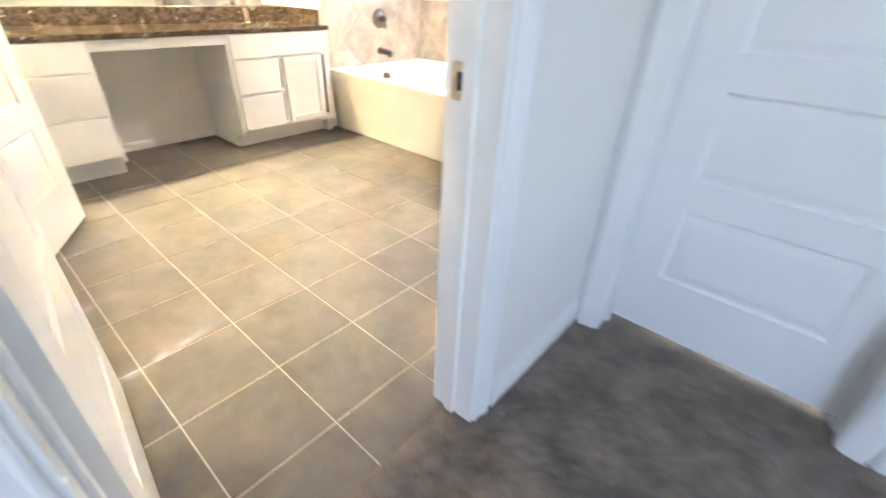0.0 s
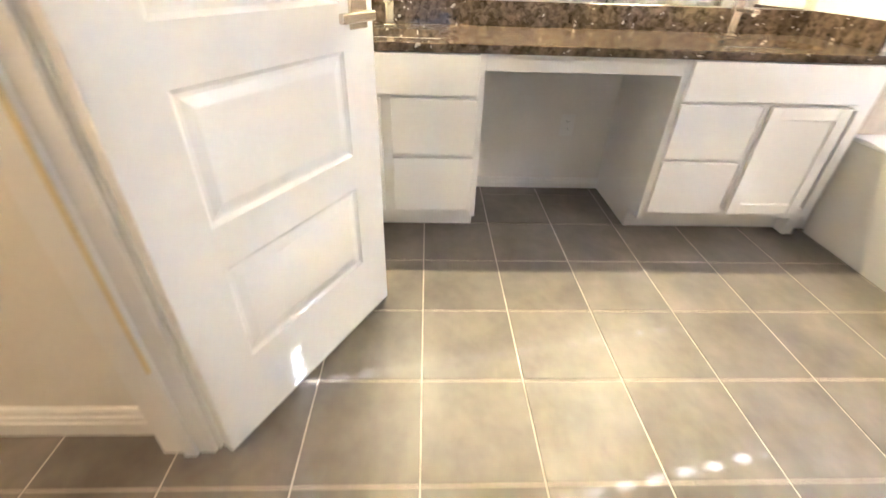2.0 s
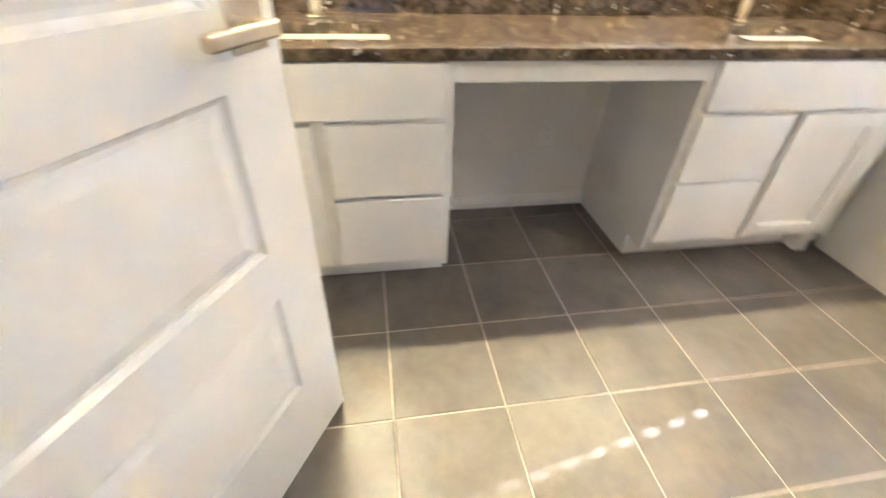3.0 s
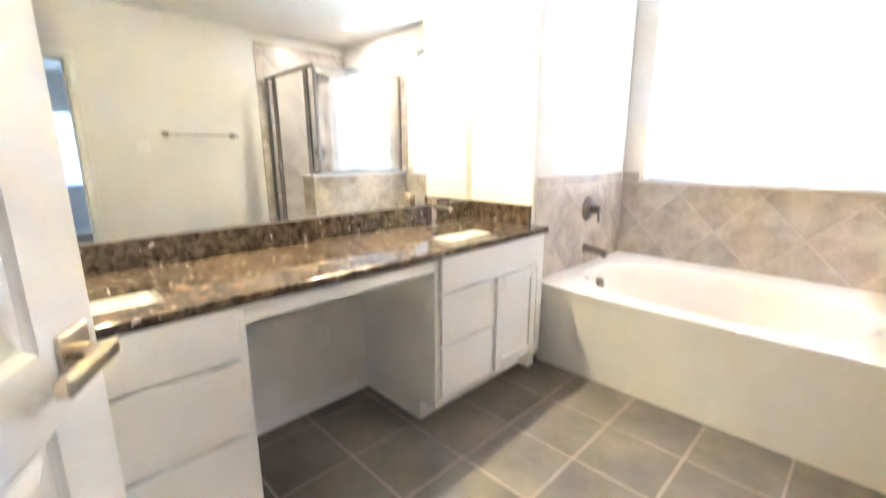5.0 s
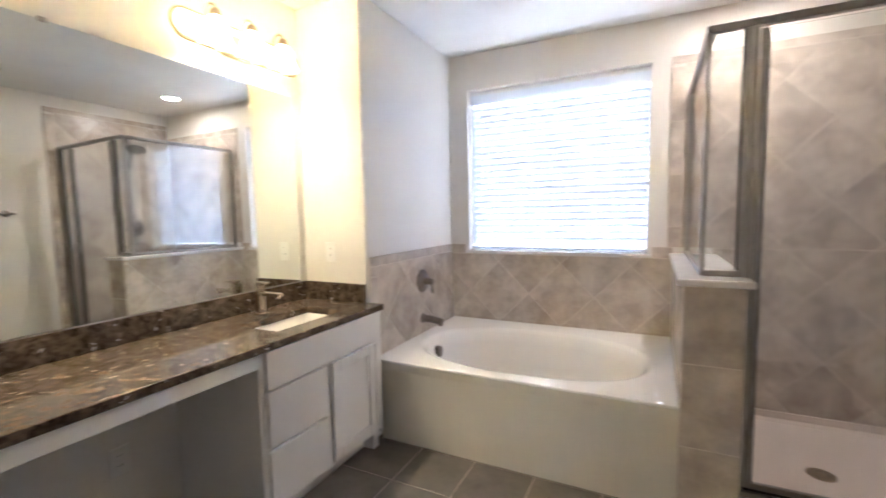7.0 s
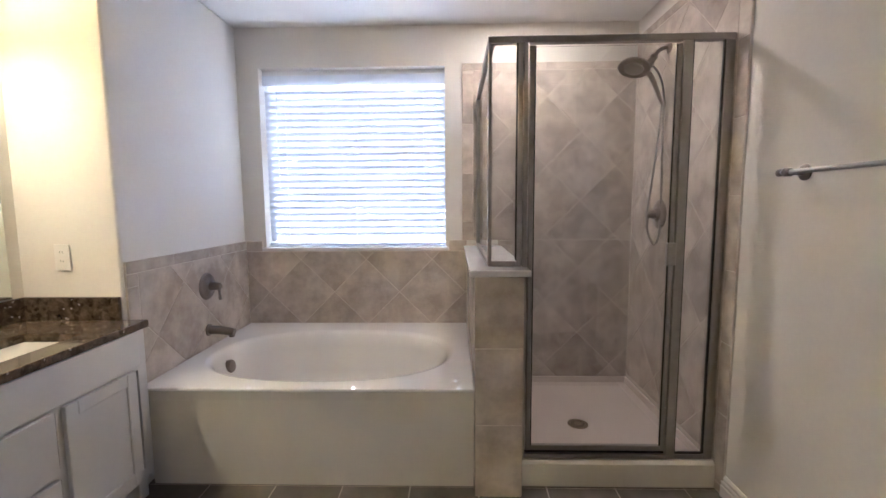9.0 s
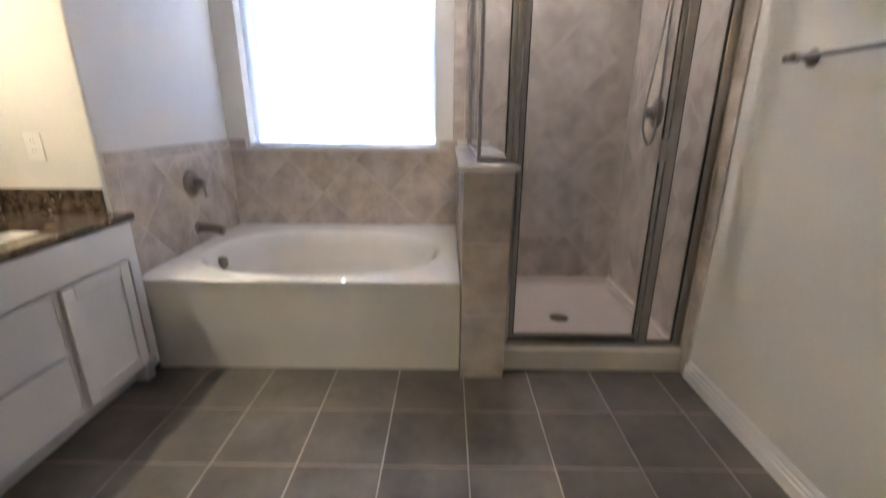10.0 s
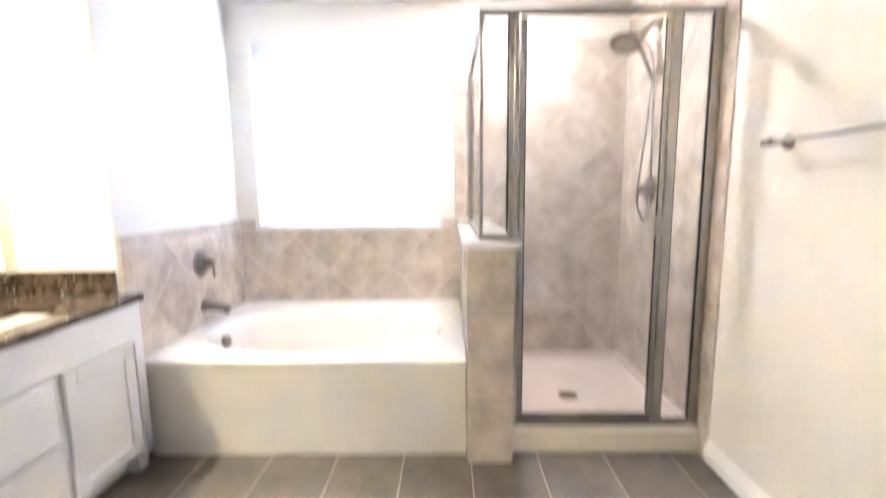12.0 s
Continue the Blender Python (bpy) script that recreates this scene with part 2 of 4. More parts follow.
def tube(bm, pts, r, sides=10, close=False):
    """A round bar along points; r is one radius or one for each point."""
    pts = [Vector(p) for p in pts]
    rs = r if isinstance(r, (list, tuple)) else [r] * len(pts)
    rings, side = [], None
    for i, p in enumerate(pts):
        if close:
            d = (pts[(i + 1) % len(pts)] - pts[i - 1]).normalized()
        else:
            d = (pts[min(i + 1, len(pts) - 1)] - pts[max(i - 1, 0)]).normalized()
        if side is None:
            side = d.orthogonal().normalized()
        side = (side - d * side.dot(d)).normalized()
        up = d.cross(side)
        rings.append([p + rs[i] * (math.cos(a) * side + math.sin(a) * up) for a in [2 * math.pi * j / sides for j in range(sides)]])
    return loft(bm, rings, close=close)


def lathe(bm, base, axis, profile, sides=24):
    """A turned shape: profile rows are (distance along axis, radius)."""
    base, axis = Vector(base), Vector(axis).normalized()
    u = axis.orthogonal().normalized()
    w = axis.cross(u)
    rings = [[base + axis * h + max(r, 0.0004) * (math.cos(a) * u + math.sin(a) * w) for a in [2 * math.pi * j / sides for j in range(sides)]] for h, r in profile]
    return loft(bm, rings)


def arc(c, r, a0, a1, steps, u, w):
    c, u, w = Vector(c), Vector(u), Vector(w)
    return [c + r * (math.cos(radians(a0 + (a1 - a0) * i / steps)) * u + math.sin(radians(a0 + (a1 - a0) * i / steps)) * w) for i in range(steps + 1)]


def mesh_of(name, bm, mat, smooth=False):
    bmesh.ops.recalc_face_normals(bm, faces=bm.faces)
    me = bpy.data.meshes.new(name)
    bm.to_mesh(me)
    bm.free()
    me.materials.append(mat)
    if smooth:
        me.shade_smooth()
        me.set_sharp_from_angle(angle=radians(38))
    return me


def part(name, bm, mat, parent, label="", smooth=False):
    """One mesh object under a thing or under a part."""
    ob = new(name, mesh_of(name, bm, mat, smooth))
    ob.parent = parent
    return tagged(ob, label=label)


def thing(name, label, category, group="", at=None):
    ob = new(name)
    ob.empty_display_size = 0.1
    if at:
        ob.matrix_world = at
    return tagged(ob, label, category, group)


def solid(name, bm, mat, label, category, smooth=False, group=""):
    return tagged(new(name, mesh_of(name, bm, mat, smooth)), label, category, group)


def setting(name, bm, mat, label, category, smooth=False):
    return tagged(new(name, mesh_of(name, bm, mat, smooth)), label, category, kind="structure")


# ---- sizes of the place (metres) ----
H = 2.53            # ceiling
SOUTH, NORTH = -2.37, 1.15
EAST, EAST_OUT = 3.155, 3.300
ALCOVE = 0.452      # painted west side of the tub alcove
OPEN_A, OPEN_B = -2.350, -1.548     # entry opening
WC_A, WC_B = 1.605, 2.335           # small room's opening
BED_N, BED_S, BED_E = -0.89, -5.2, 7.5
WIN = (0.60, 1.87, 1.04, 2.265)      # bath window x0 x1 z0 z1
BEDWIN = (-2.47, -0.97, 0.77, 1.97)  # bedroom window y0 y1 z0 z1

# ---- shell ----
setting("wall_west", boxes(((-0.13, SOUTH - 0.13, 0), (0, 0, H))), M_WALL, "pale cream painted wall behind the vanity", "wall")
setting("wall_alcove", boxes(((-0.13, 0, 0), (ALCOVE, NORTH, H)), bevel=0.012, seg=3), M_WALL, "cream painted wall block between vanity and tub", "wall")
setting("wall_north", boxes(((-0.13, NORTH, 0), (WIN[0], NORTH + 0.17, H)), ((WIN[1], NORTH, 0), (EAST_OUT, NORTH + 0.17, H)),
                            ((WIN[0], NORTH, 0), (WIN[1], NORTH + 0.17, WIN[2])), ((WIN[0], NORTH, WIN[3]), (WIN[1], NORTH + 0.17, H))),
        M_WALL, "cream painted window wall over the bathtub", "wall")
setting("wall_east", boxes(((EAST, OPEN_B, 0), (EAST_OUT, NORTH, H)), ((EAST, BED_S, 0), (EAST_OUT, OPEN_A, H)), ((EAST, OPEN_A, 2.05), (EAST_OUT, OPEN_B, H))),
        M_WALL, "cream painted wall with the entry opening", "wall")
setting("wall_south", boxes(((0, SOUTH - 0.13, 0), (WC_A, SOUTH, H)), ((WC_B, SOUTH - 0.13, 0), (EAST, SOUTH, H)), ((WC_A, SOUTH - 0.13, 2.05), (WC_B, SOUTH, H))),
        M_WALL, "cream painted wall with the small room's doorway", "wall")
setting("wall_toilet_room", boxes(((1.42, -3.8, 0), (1.555, SOUTH - 0.13, H)), ((2.75, -3.8, 0), (2.88, SOUTH - 0.13, H)), ((1.42, -3.93, 0), (2.88, -3.8, H))),
        M_WALL, "cream painted walls of the small room", "wall")
setting("wall_bedroom", boxes(((EAST_OUT, BED_N, 0), (3.385, BED_N + 0.155, H)), ((4.165, BED_N, 0), (BED_E + 0.15, BED_N + 0.155, H)), ((3.385, BED_N, 2.06), (4.165, BED_N + 0.155, H)),
                              ((BED_E, BED_S, 0), (BED_E + 0.15, BEDWIN[0], H)), ((BED_E, BEDWIN[1], 0), (BED_E + 0.15, BED_N, H)),
                              ((BED_E, BEDWIN[0], 0), (BED_E + 0.15, BEDWIN[1], BEDWIN[2])), ((BED_E, BEDWIN[0], BEDWIN[3]), (BED_E + 0.15, BEDWIN[1], H)),
                              ((EAST, BED_S - 0.13, 0), (5.7, BED_S, H)), ((7.1, BED_S - 0.13, 0), (BED_E + 0.15, BED_S, H)), ((5.7, BED_S - 0.13, 0), (7.1, BED_S, 0.8)), ((5.7, BED_S - 0.13, 2.1), (7.1, BED_S, H)), ((3.25, BED_N + 0.75, 0), (4.3, BED_N + 0.85, H))),
        M_BEDWALL, "off-white painted bedroom walls", "wall")
setting("ceiling", boxes(((-0.13, -5.35, H), (BED_E + 0.15, NORTH + 0.17, H + 0.1))), M_CEIL, "white textured flat ceiling", "ceiling")
# wall added outside so the gaps between the blind slats look dark
setting("backdrop", boxes(((-32, 9.0, -0.22), (34, 9.3, 4.6))), M_BEDWALL, "plain added wall that hides the low sky behind the blind", "backdrop")
setting("ground", boxes(((-900, -900, -0.32), (900, 900, -0.22))), M_GRASS, "grassy ground outside the house", "ground")
floor = setting("floor", boxes(((-0.13, -3.93, -0.2), (3.205, NORTH + 0.17, -0.002))), M_GROUT, "pale grout bed between the floor tiles", "floor")


def carpet():
    bm = bmesh.new()
    x0, x1, y0, y1, nx, ny = 3.205, 4.6, -2.9, BED_N, 70, 100
    grid = [[bm.verts.new((x0 + (x1 - x0) * i / nx, y0 + (y1 - y0) * j / ny, 0.004 + 0.005 * noise.noise((i * 0.35, j * 0.35, 0)) + 0.004 * random.random())) for j in range(ny + 1)] for i in range(nx + 1)]
    for i in range(nx):
        for j in range(ny):
            bm.faces.new((grid[i][j], grid[i + 1][j], grid[i + 1][j + 1], grid[i][j + 1]))
    box(bm, (3.205, BED_S, -0.2), (BED_E, BED_N + 0.74, -0.004))
    return bm


setting("carpet", carpet(), M_CARPET, "dark grey-brown cut pile carpet", "carpet")


# ---- trim ----
def base_profile(bm, p, q, out, h=0.102, t=0.016):
    """A moulded baseboard from p to q that stands out from the wall along out."""
    p, q, out = Vector((*p, 0)), Vector((*q, 0)), Vector((*out, 0))
    rows = [(0, 0.001), (t, 0.001), (t, h * 0.50), (t * 0.70, h * 0.53), (t * 0.70, h * 0.60), (t * 0.92, h * 0.645), (t * 0.90, h * 0.70), (t * 0.55, h * 0.75), (t * 0.52, h * 0.83), (t * 0.66, h * 0.87), (t * 0.35, h * 0.96), (t * 0.28, h), (0, h)]
    return loft(bm, [[e + out * a + Vector((0, 0, b)) for a, b in rows] for e in (p, q)])


bm = bmesh.new()
base_profile(bm, (EAST, 0.03), (EAST, OPEN_B + 0.085), (-1, 0))
setting("baseboard", bm, M_TRIM, "white painted moulded baseboard", "baseboard")
bm = bmesh.new()
base_profile(bm, (1.555, SOUTH - 0.145), (1.555, -3.8), (1, 0))
base_profile(bm, (1.555, -3.8), (2.75, -3.8), (0, 1))
setting("baseboard", bm, M_TRIM, "white painted baseboard in the small room", "baseboard")
bm = bmesh.new()
base_profile(bm, (0.0, -1.60), (0.0, -0.83), (1, 0), h=0.06)
setting("baseboard", bm, M_TRIM, "white painted baseboard under the vanity", "baseboard")
bm = bmesh.new()
base_profile(bm, (EAST_OUT, OPEN_B + 0.075), (EAST_OUT, BED_N), (1, 0))
base_profile(bm, (EAST_OUT, BED_S), (EAST_OUT, OPEN_A - 0.075), (1, 0))
base_profile(bm, (4.235, BED_N), (BED_E, BED_N), (0, -1))
base_profile(bm, (BED_E, BED_S), (BED_E, BED_N), (-1, 0))
setting("baseboard", bm, M_TRIM, "white painted bedroom baseboard", "baseboard")


def casing_leg(bm, at_point, along, out, h, w=0.062, t=0.017):
    """A moulded upright casing: starts at at_point, is w wide along the wall, stands out along out."""
    p, al, ou = Vector((*at_point, 0)), Vector((*along, 0)), Vector((*out, 0))
    rows = [(0, 0), (0, t * 0.5), (w * 0.12, t * 0.62), (w * 0.2, t * 0.5), (w * 0.55, t * 0.72), (w * 0.8, t), (w, t * 0.95), (w, 0)]
    return loft(bm, [[p + al * a + ou * b + Vector((0, 0, z)) for a, b in rows] for z in (0.001, h)])


def door_frame(name, a, b, axis, f0, f1, stop_at, label):
    """Jambs, stops and casings round an opening a..b along axis, between the wall faces f0 < f1."""
    def P(u, v):
        return (u, v) if axis == "x" else (v, u)
    def B(u0, u1, v0, v1, z0, z1):
        return ((*P(u0, v0), z0), (*P(u1, v1), z1))
    j = 0.018
    ob = setting(name, boxes(B(a, a + j, f0 - 0.002, f1 + 0.002, 0.001, 2.05), B(b - j, b, f0 - 0.002, f1 + 0.002, 0.001, 2.05), B(a + j, b - j, f0 - 0.002, f1 + 0.002, 2.032, 2.05), bevel=0.002),
                 M_TRIM, label, "door frame")
    part("stop", boxes(B(a + j, a + j + 0.011, stop_at, stop_at + 0.034, 0.001, 2.032), B(b - j - 0.011, b - j, stop_at, stop_at + 0.034, 0.001, 2.032),
                       B(a + j + 0.011, b - j - 0.011, stop_at, stop_at + 0.034, 2.021, 2.032), bevel=0.002), M_TRIM, ob)
    for v, out in ((f0, -1), (f1, 1)):
        for u, s in ((a + 0.006, -1), (b - 0.006, 1)):
            bm = bmesh.new()
            casing_leg(bm, P(u, v), P(s, 0), P(0, out), 2.044)
            part("casing", bm, M_TRIM, ob)
        part("casing", boxes(B(a - 0.056, b + 0.056, v, v + out * 0.016, 2.044, 2.106), bevel=0.004), M_TRIM, ob)
    return ob


entry_frame = door_frame("door_frame_1", OPEN_A, OPEN_B, "y", EAST, EAST_OUT, 3.205, "white painted frame of the entry opening")
wc_frame = door_frame("door_frame_2", WC_A, WC_B, "x", SOUTH - 0.13, SOUTH, -2.445, "white painted frame of the small room's doorway")
closet_frame = door_frame("door_frame_3", 3.385, 4.165, "x", BED_N, BED_N + 0.155, BED_N + 0.078, "white painted frame of the closet doorway")
bm = boxes(((3.170, OPEN_B - 0.0205, 0.932), (3.222, OPEN_B - 0.018, 1.006)), bevel=0.001)
strike = part("strike_plate", bm, M_NICKEL, entry_frame, "brushed nickel strike plate")
part("latch_hole", boxes(((3.188, OPEN_B - 0.0212, 0.952), (3.206, OPEN_B - 0.019, 0.988))), M_HOLE_SHADE, strike)


# ---- doors ----
PANELS = [(0.235, 0.505), (0.607, 0.880), (0.982, 1.255), (1.357, 1.630), (1.732, 1.905)]


def panel_door(name, width, label, handed=1, lever=True, hinge=M_NICKEL, hinge_label="brushed nickel hinge"):
    """A five-panel door: hinge edge at x = 0, free edge at x = width, faces at y = +-0.0175, foot at z = 0."""
    t, m = 0.0175, 0.126
    top = 2.018
    door = tagged(new(name), label, "door", kind="structure")
    prs = [((0, -t, 0), (m, t, top)), ((width - m, -t, 0), (width, t, top))]
    zs = [0] + [z for p in PANELS for z in p] + [top]
    for z0, z1 in zip(zs[::2], zs[1::2]):
        prs.append(((m, -t, z0), (width - m, t, z1)))
    bm = boxes(*prs)
    bmesh.ops.remove_doubles(bm, verts=bm.verts, dist=1e-5)
    part("stiles_and_rails", bm, M_DOOR, door)
    for z0, z1 in PANELS:
        for s in (-1, 1):
            bm = bmesh.new()
            x0, x1 = m, width - m
            rings = []
            for inset, dep in ((0, t), (0.004, t - 0.004), (0.010, t - 0.008), (0.018, t - 0.008), (0.039, t - 0.003), (0.043, t - 0.0026)):
                rings.append([(x, s * dep, z) for x, z in ((x0 + inset, z0 + inset), (x1 - inset, z0 + inset), (x1 - inset, z1 - inset), (x0 + inset, z1 - inset))])
            loft(bm, rings, cap=False)
            bm.faces.new([v for v in bm.verts][-4:])
            part("panel", bm, M_DOOR, door)
    if lever:
        for s in (-1, 1):
            x, z = width - 0.065, 0.957
            hd = part("handle", boxes(((x - 0.033, s * t, z - 0.033), (x + 0.033, s * (t + 0.009), z + 0.033)), bevel=0.002), M_NICKEL, door, "brushed nickel lever handle with a square rose")
            bm = bmesh.new()
            lathe(bm, (x, s * (t + 0.009), z), (0, s, 0), [(0, 0.011), (0.034, 0.011), (0.036, 0.009)], 16)
            part("spindle", bm, M_NICKEL, hd, smooth=True)
            bm = boxes(((x - 0.112, s * (t + 0.034), z - 0.012), (x + 0.014, s * (t + 0.052), z + 0.010)), bevel=0.004, seg=2)
            part("lever", bm, M_NICKEL, hd)
        part("latch", boxes(((width - 0.001, -0.0125, 0.929), (width + 0.0015, 0.0125, 0.985)), bevel=0.0005), M_NICKEL, door, "brushed nickel latch plate")
    for z in (0.22, 1.02, 1.82):
        bm = bmesh.new()
        tube(bm, [(-0.004, handed * (t + 0.004), z - 0.045), (-0.004, handed * (t + 0.004), z + 0.045)], 0.006, 10)
        box(bm, (-0.002, -t + 0.004, z - 0.045), (0.0005, t - 0.002, z + 0.045))
        part("hinge", bm, hinge, door, hinge_label)
    return door


def place_door(door, hinge, free_toward, lift=0.012):
    a = math.atan2(free_toward[1] - hinge[1], free_toward[0] - hinge[0])
    door.matrix_world = Matrix.Translation((*hinge, lift)) @ Matrix.Rotation(a, 4, "Z")


entry_door = panel_door("door_1", 0.735, "white five-panel entry door standing open", -1)
place_door(entry_door, (3.140, -2.318), (2.402, -2.236))
wc_door = panel_door("door_2", 0.715, "white five-panel door standing open beside the vanity", 1, True, M_TRIM, "hinge painted white")
place_door(wc_door, (1.616, -2.337), (0.987, -1.985))
closet_door = panel_door("door_3", 0.742, "white five-panel closet door, closed", 1)
place_door(closet_door, (3.404, BED_N + 0.134), (4.2, BED_N + 0.134), 0.024)
part("weather_strip", boxes(((WC_A + 0.030, SOUTH - 0.055, 0.33), (WC_A + 0.033, SOUTH - 0.045, 2.02))), M_STRIP, wc_frame, "thin brass-coloured seal along the jamb")


# ---- vanity ----
FRONT = 0.535       # cabinet face; drawer and door fronts stand proud of it
TOP = 0.833


def slab_front(name, y0, y1, z0, z1, parent, frame_w=0.0):
    """A drawer or door front; with frame_w a recessed centre panel."""
    x0, x1 = FRONT + 0.002, FRONT + 0.020
    if not frame_w:
        return part(name, boxes(((x0, y0, z0), (x1, y1, z1)), bevel=0.004, seg=2), M_CAB, parent)
    w = frame_w
    ob = part(name, boxes(((x0, y0, z0), (x1, y0 + w, z1)), ((x0, y1 - w, z0), (x1, y1, z1)), ((x0, y0 + w, z0), (x1, y1 - w, z0 + w)), ((x0, y0 + w, z1 - w), (x1, y1 - w, z1)), bevel=0.0025), M_CAB, parent)
    part("centre_panel", boxes(((x0, y0 + w - 0.002, z0 + w - 0.002), (x1 - 0.010, y1 - w + 0.002, z1 - w + 0.002))), M_CAB, ob)
    return ob


def vanity_cabinet(y0, y1, knee_at_low, label):
    """A sink base: carcass, face, one long false drawer front, two drawers beside the knee space and one door."""
    cab = thing("vanity_cabinet", label, "cabinet", "vanity cabinets")
    for s0 in (y0, y1 - 0.018):
        bm = boxes(((0.003, s0, 0.001), (0.435, s0 + 0.018, 0.80)), ((0.435, s0, 0.10), (FRONT, s0 + 0.018, 0.80)))
        bmesh.ops.remove_doubles(bm, verts=bm.verts, dist=1e-5)
        part("side_panel", bm, M_CAB, cab)
    part("bottom_panel", boxes(((0.003, y0 + 0.018, 0.10), (FRONT - 0.018, y1 - 0.018, 0.118))), M_CAB, cab)
    part("toe_board", boxes(((0.417, y0 + 0.018, 0.001), (0.434, y1 - 0.018, 0.10))), M_CAB, cab)
    part("face_frame", boxes(((FRONT - 0.018, y0 + 0.018, 0.118), (FRONT, y0 + 0.05, 0.80)), ((FRONT - 0.018, y1 - 0.05, 0.118), (FRONT, y1 - 0.018, 0.80)),
                             ((FRONT - 0.018, y0 + 0.05, 0.118), (FRONT, y1 - 0.05, 0.16)), ((FRONT - 0.018, y0 + 0.05, 0.62), (FRONT, y1 - 0.05, 0.66)), ((FRONT - 0.018, y0 + 0.05, 0.78), (FRONT, y1 - 0.05, 0.80)),
                             ((FRONT - 0.018, y0 + 0.05, 0.375), (FRONT, (y0 + y1) / 2 - 0.03, 0.415)) if knee_at_low else ((FRONT - 0.018, (y0 + y1) / 2 + 0.03, 0.375), (FRONT, y1 - 0.05, 0.415)),
                             ((FRONT - 0.018, (y0 + y1) / 2 - 0.03, 0.16), (FRONT, (y0 + y1) / 2 + 0.03, 0.62))), M_CAB, cab)
    part("false_front", boxes(((FRONT + 0.002, y0 + 0.025, 0.645), (FRONT + 0.020, y1 - 0.06 if knee_at_low else y1 - 0.025, 0.797)), bevel=0.004, seg=2) if knee_at_low else
         boxes(((FRONT + 0.002, y0 + 0.06, 0.645), (FRONT + 0.020, y1 - 0.025, 0.797)), bevel=0.004, seg=2), M_CAB, cab)
    if knee_at_low:
        d0, d1, e0, e1 = y0 + 0.025, y0 + 0.365, y0 + 0.405, y1 - 0.085
    else:
        d0, d1, e0, e1 = y1 - 0.365, y1 - 0.025, y0 + 0.06, y1 - 0.405
    slab_front("drawer", d0, d1, 0.402, 0.632, cab)
    slab_front("drawer", d0, d1, 0.140, 0.388, cab)
    slab_front("door", e0, e1, 0.140, 0.632, cab, 0.052)
    return cab


right_cab = vanity_cabinet(-0.835, -0.004, True, "white painted vanity cabinet beside the bathtub")
part("foot", boxes(((0.435, -0.060, 0.001), (0.505, -0.005, 0.098)), bevel=0.004), M_CAB, right_cab)
left_cab = vanity_cabinet(SOUTH + 0.003, -1.605, False, "white painted vanity cabinet behind the open door")
apron = solid("apron_rail", boxes(((FRONT - 0.02, -1.605, 0.738), (FRONT, -0.835, 0.80)), bevel=0.001), M_CAB, "white painted rail over the vanity knee space", "rail")

SINKS = [(-0.440, "right"), (-1.995, "left")]
SX0, SX1, SHALF = 0.212, 0.452, 0.218


def counter():
    """The stone top, in strips round two openings, with an eased front edge."""
    xs = [0.002, SX0, SX1, 0.560]
    y0, y1 = SOUTH + 0.002, -0.003
    cuts = [y0, SINKS[1][0] - SHALF, SINKS[1][0] + SHALF, SINKS[0][0] - SHALF, SINKS[0][0] + SHALF, y1]
    bm = bmesh.new()
    for i in range(3):
        for j in range(5):
            if i == 1 and j in (1, 3):
                continue
            box(bm, (xs[i], cuts[j], 0.801), (xs[i + 1], cuts[j + 1], TOP))
    bmesh.ops.remove_doubles(bm, verts=bm.verts, dist=1e-5)
    inner = [f for f in bm.faces if sum(1 for g in bm.faces if g is not f and set(g.verts) == set(f.verts))]
    bmesh.ops.delete(bm, geom=inner, context="FACES")
    edge = [e for e in bm.edges if all(abs(v.co.x - 0.560) < 1e-4 for v in e.verts) and abs(e.verts[0].co.z - e.verts[1].co.z) < 1e-4]
    bmesh.ops.bevel(bm, geom=edge, offset=0.003, segments=2, affect="EDGES", profile=0.5)
    return bm


top = solid("vanity_countertop", counter(), M_STONE, "polished dark brown speckled stone vanity top", "countertop")
part("backsplash", boxes(((0.002, SOUTH + 0.002, TOP), (0.020, -0.022, 0.937)), bevel=0.0015), M_STONE, top)
part("side_splash", boxes(((0.002, -0.021, TOP), (0.445, -0.003, 0.937)), bevel=0.0015), M_STONE, top)


def sink(yc):
    """An undermount rectangular basin with rounded corners, and its drain."""
    sk = thing("sink", "white porcelain undermount sink in the stone top", "sink", "vanity sinks")
    xc = (SX0 + SX1) / 2
    def ring(hx, hy, z, r):
        pts = []
        for cx, cy, a in ((hx - r, hy - r, 0), (-hx + r, hy - r, 90), (-hx + r, -hy + r, 180), (hx - r, -hy + r, 270)):
            pts += [(xc + cx + r * math.cos(radians(a + k * 22.5)), yc + cy + r * math.sin(radians(a + k * 22.5)), z) for k in range(5)]
        return pts
    hx, hy = (SX1 - SX0) / 2, SHALF
    rings = [ring(hx + 0.02, hy + 0.02, 0.800, 0.02), ring(hx + 0.001, hy + 0.001, 0.800, 0.02), ring(hx - 0.004, hy - 0.004, 0.78, 0.03), ring(hx - 0.016, hy - 0.02, 0.70, 0.05),
             ring(hx - 0.04, hy - 0.06, 0.672, 0.06), ring(0.03, 0.03, 0.664, 0.029), ring(0.02, 0.02, 0.662, 0.0199)]
    bm = bmesh.new()
    loft(bm, rings, cap=False)
    bm.faces.new(bm.verts[-20:])
    part("basin", bm, M_BASIN, sk, smooth=True)
    bm = bmesh.new()
    lathe(bm, (xc, yc, 0.6622), (0, 0, 1), [(0, 0.022), (0.003, 0.022), (0.004, 0.018), (0.002, 0.012)], 20)
    part("drain", bm, M_NICKEL, sk, "brushed nickel drain", smooth=True)
    return sk


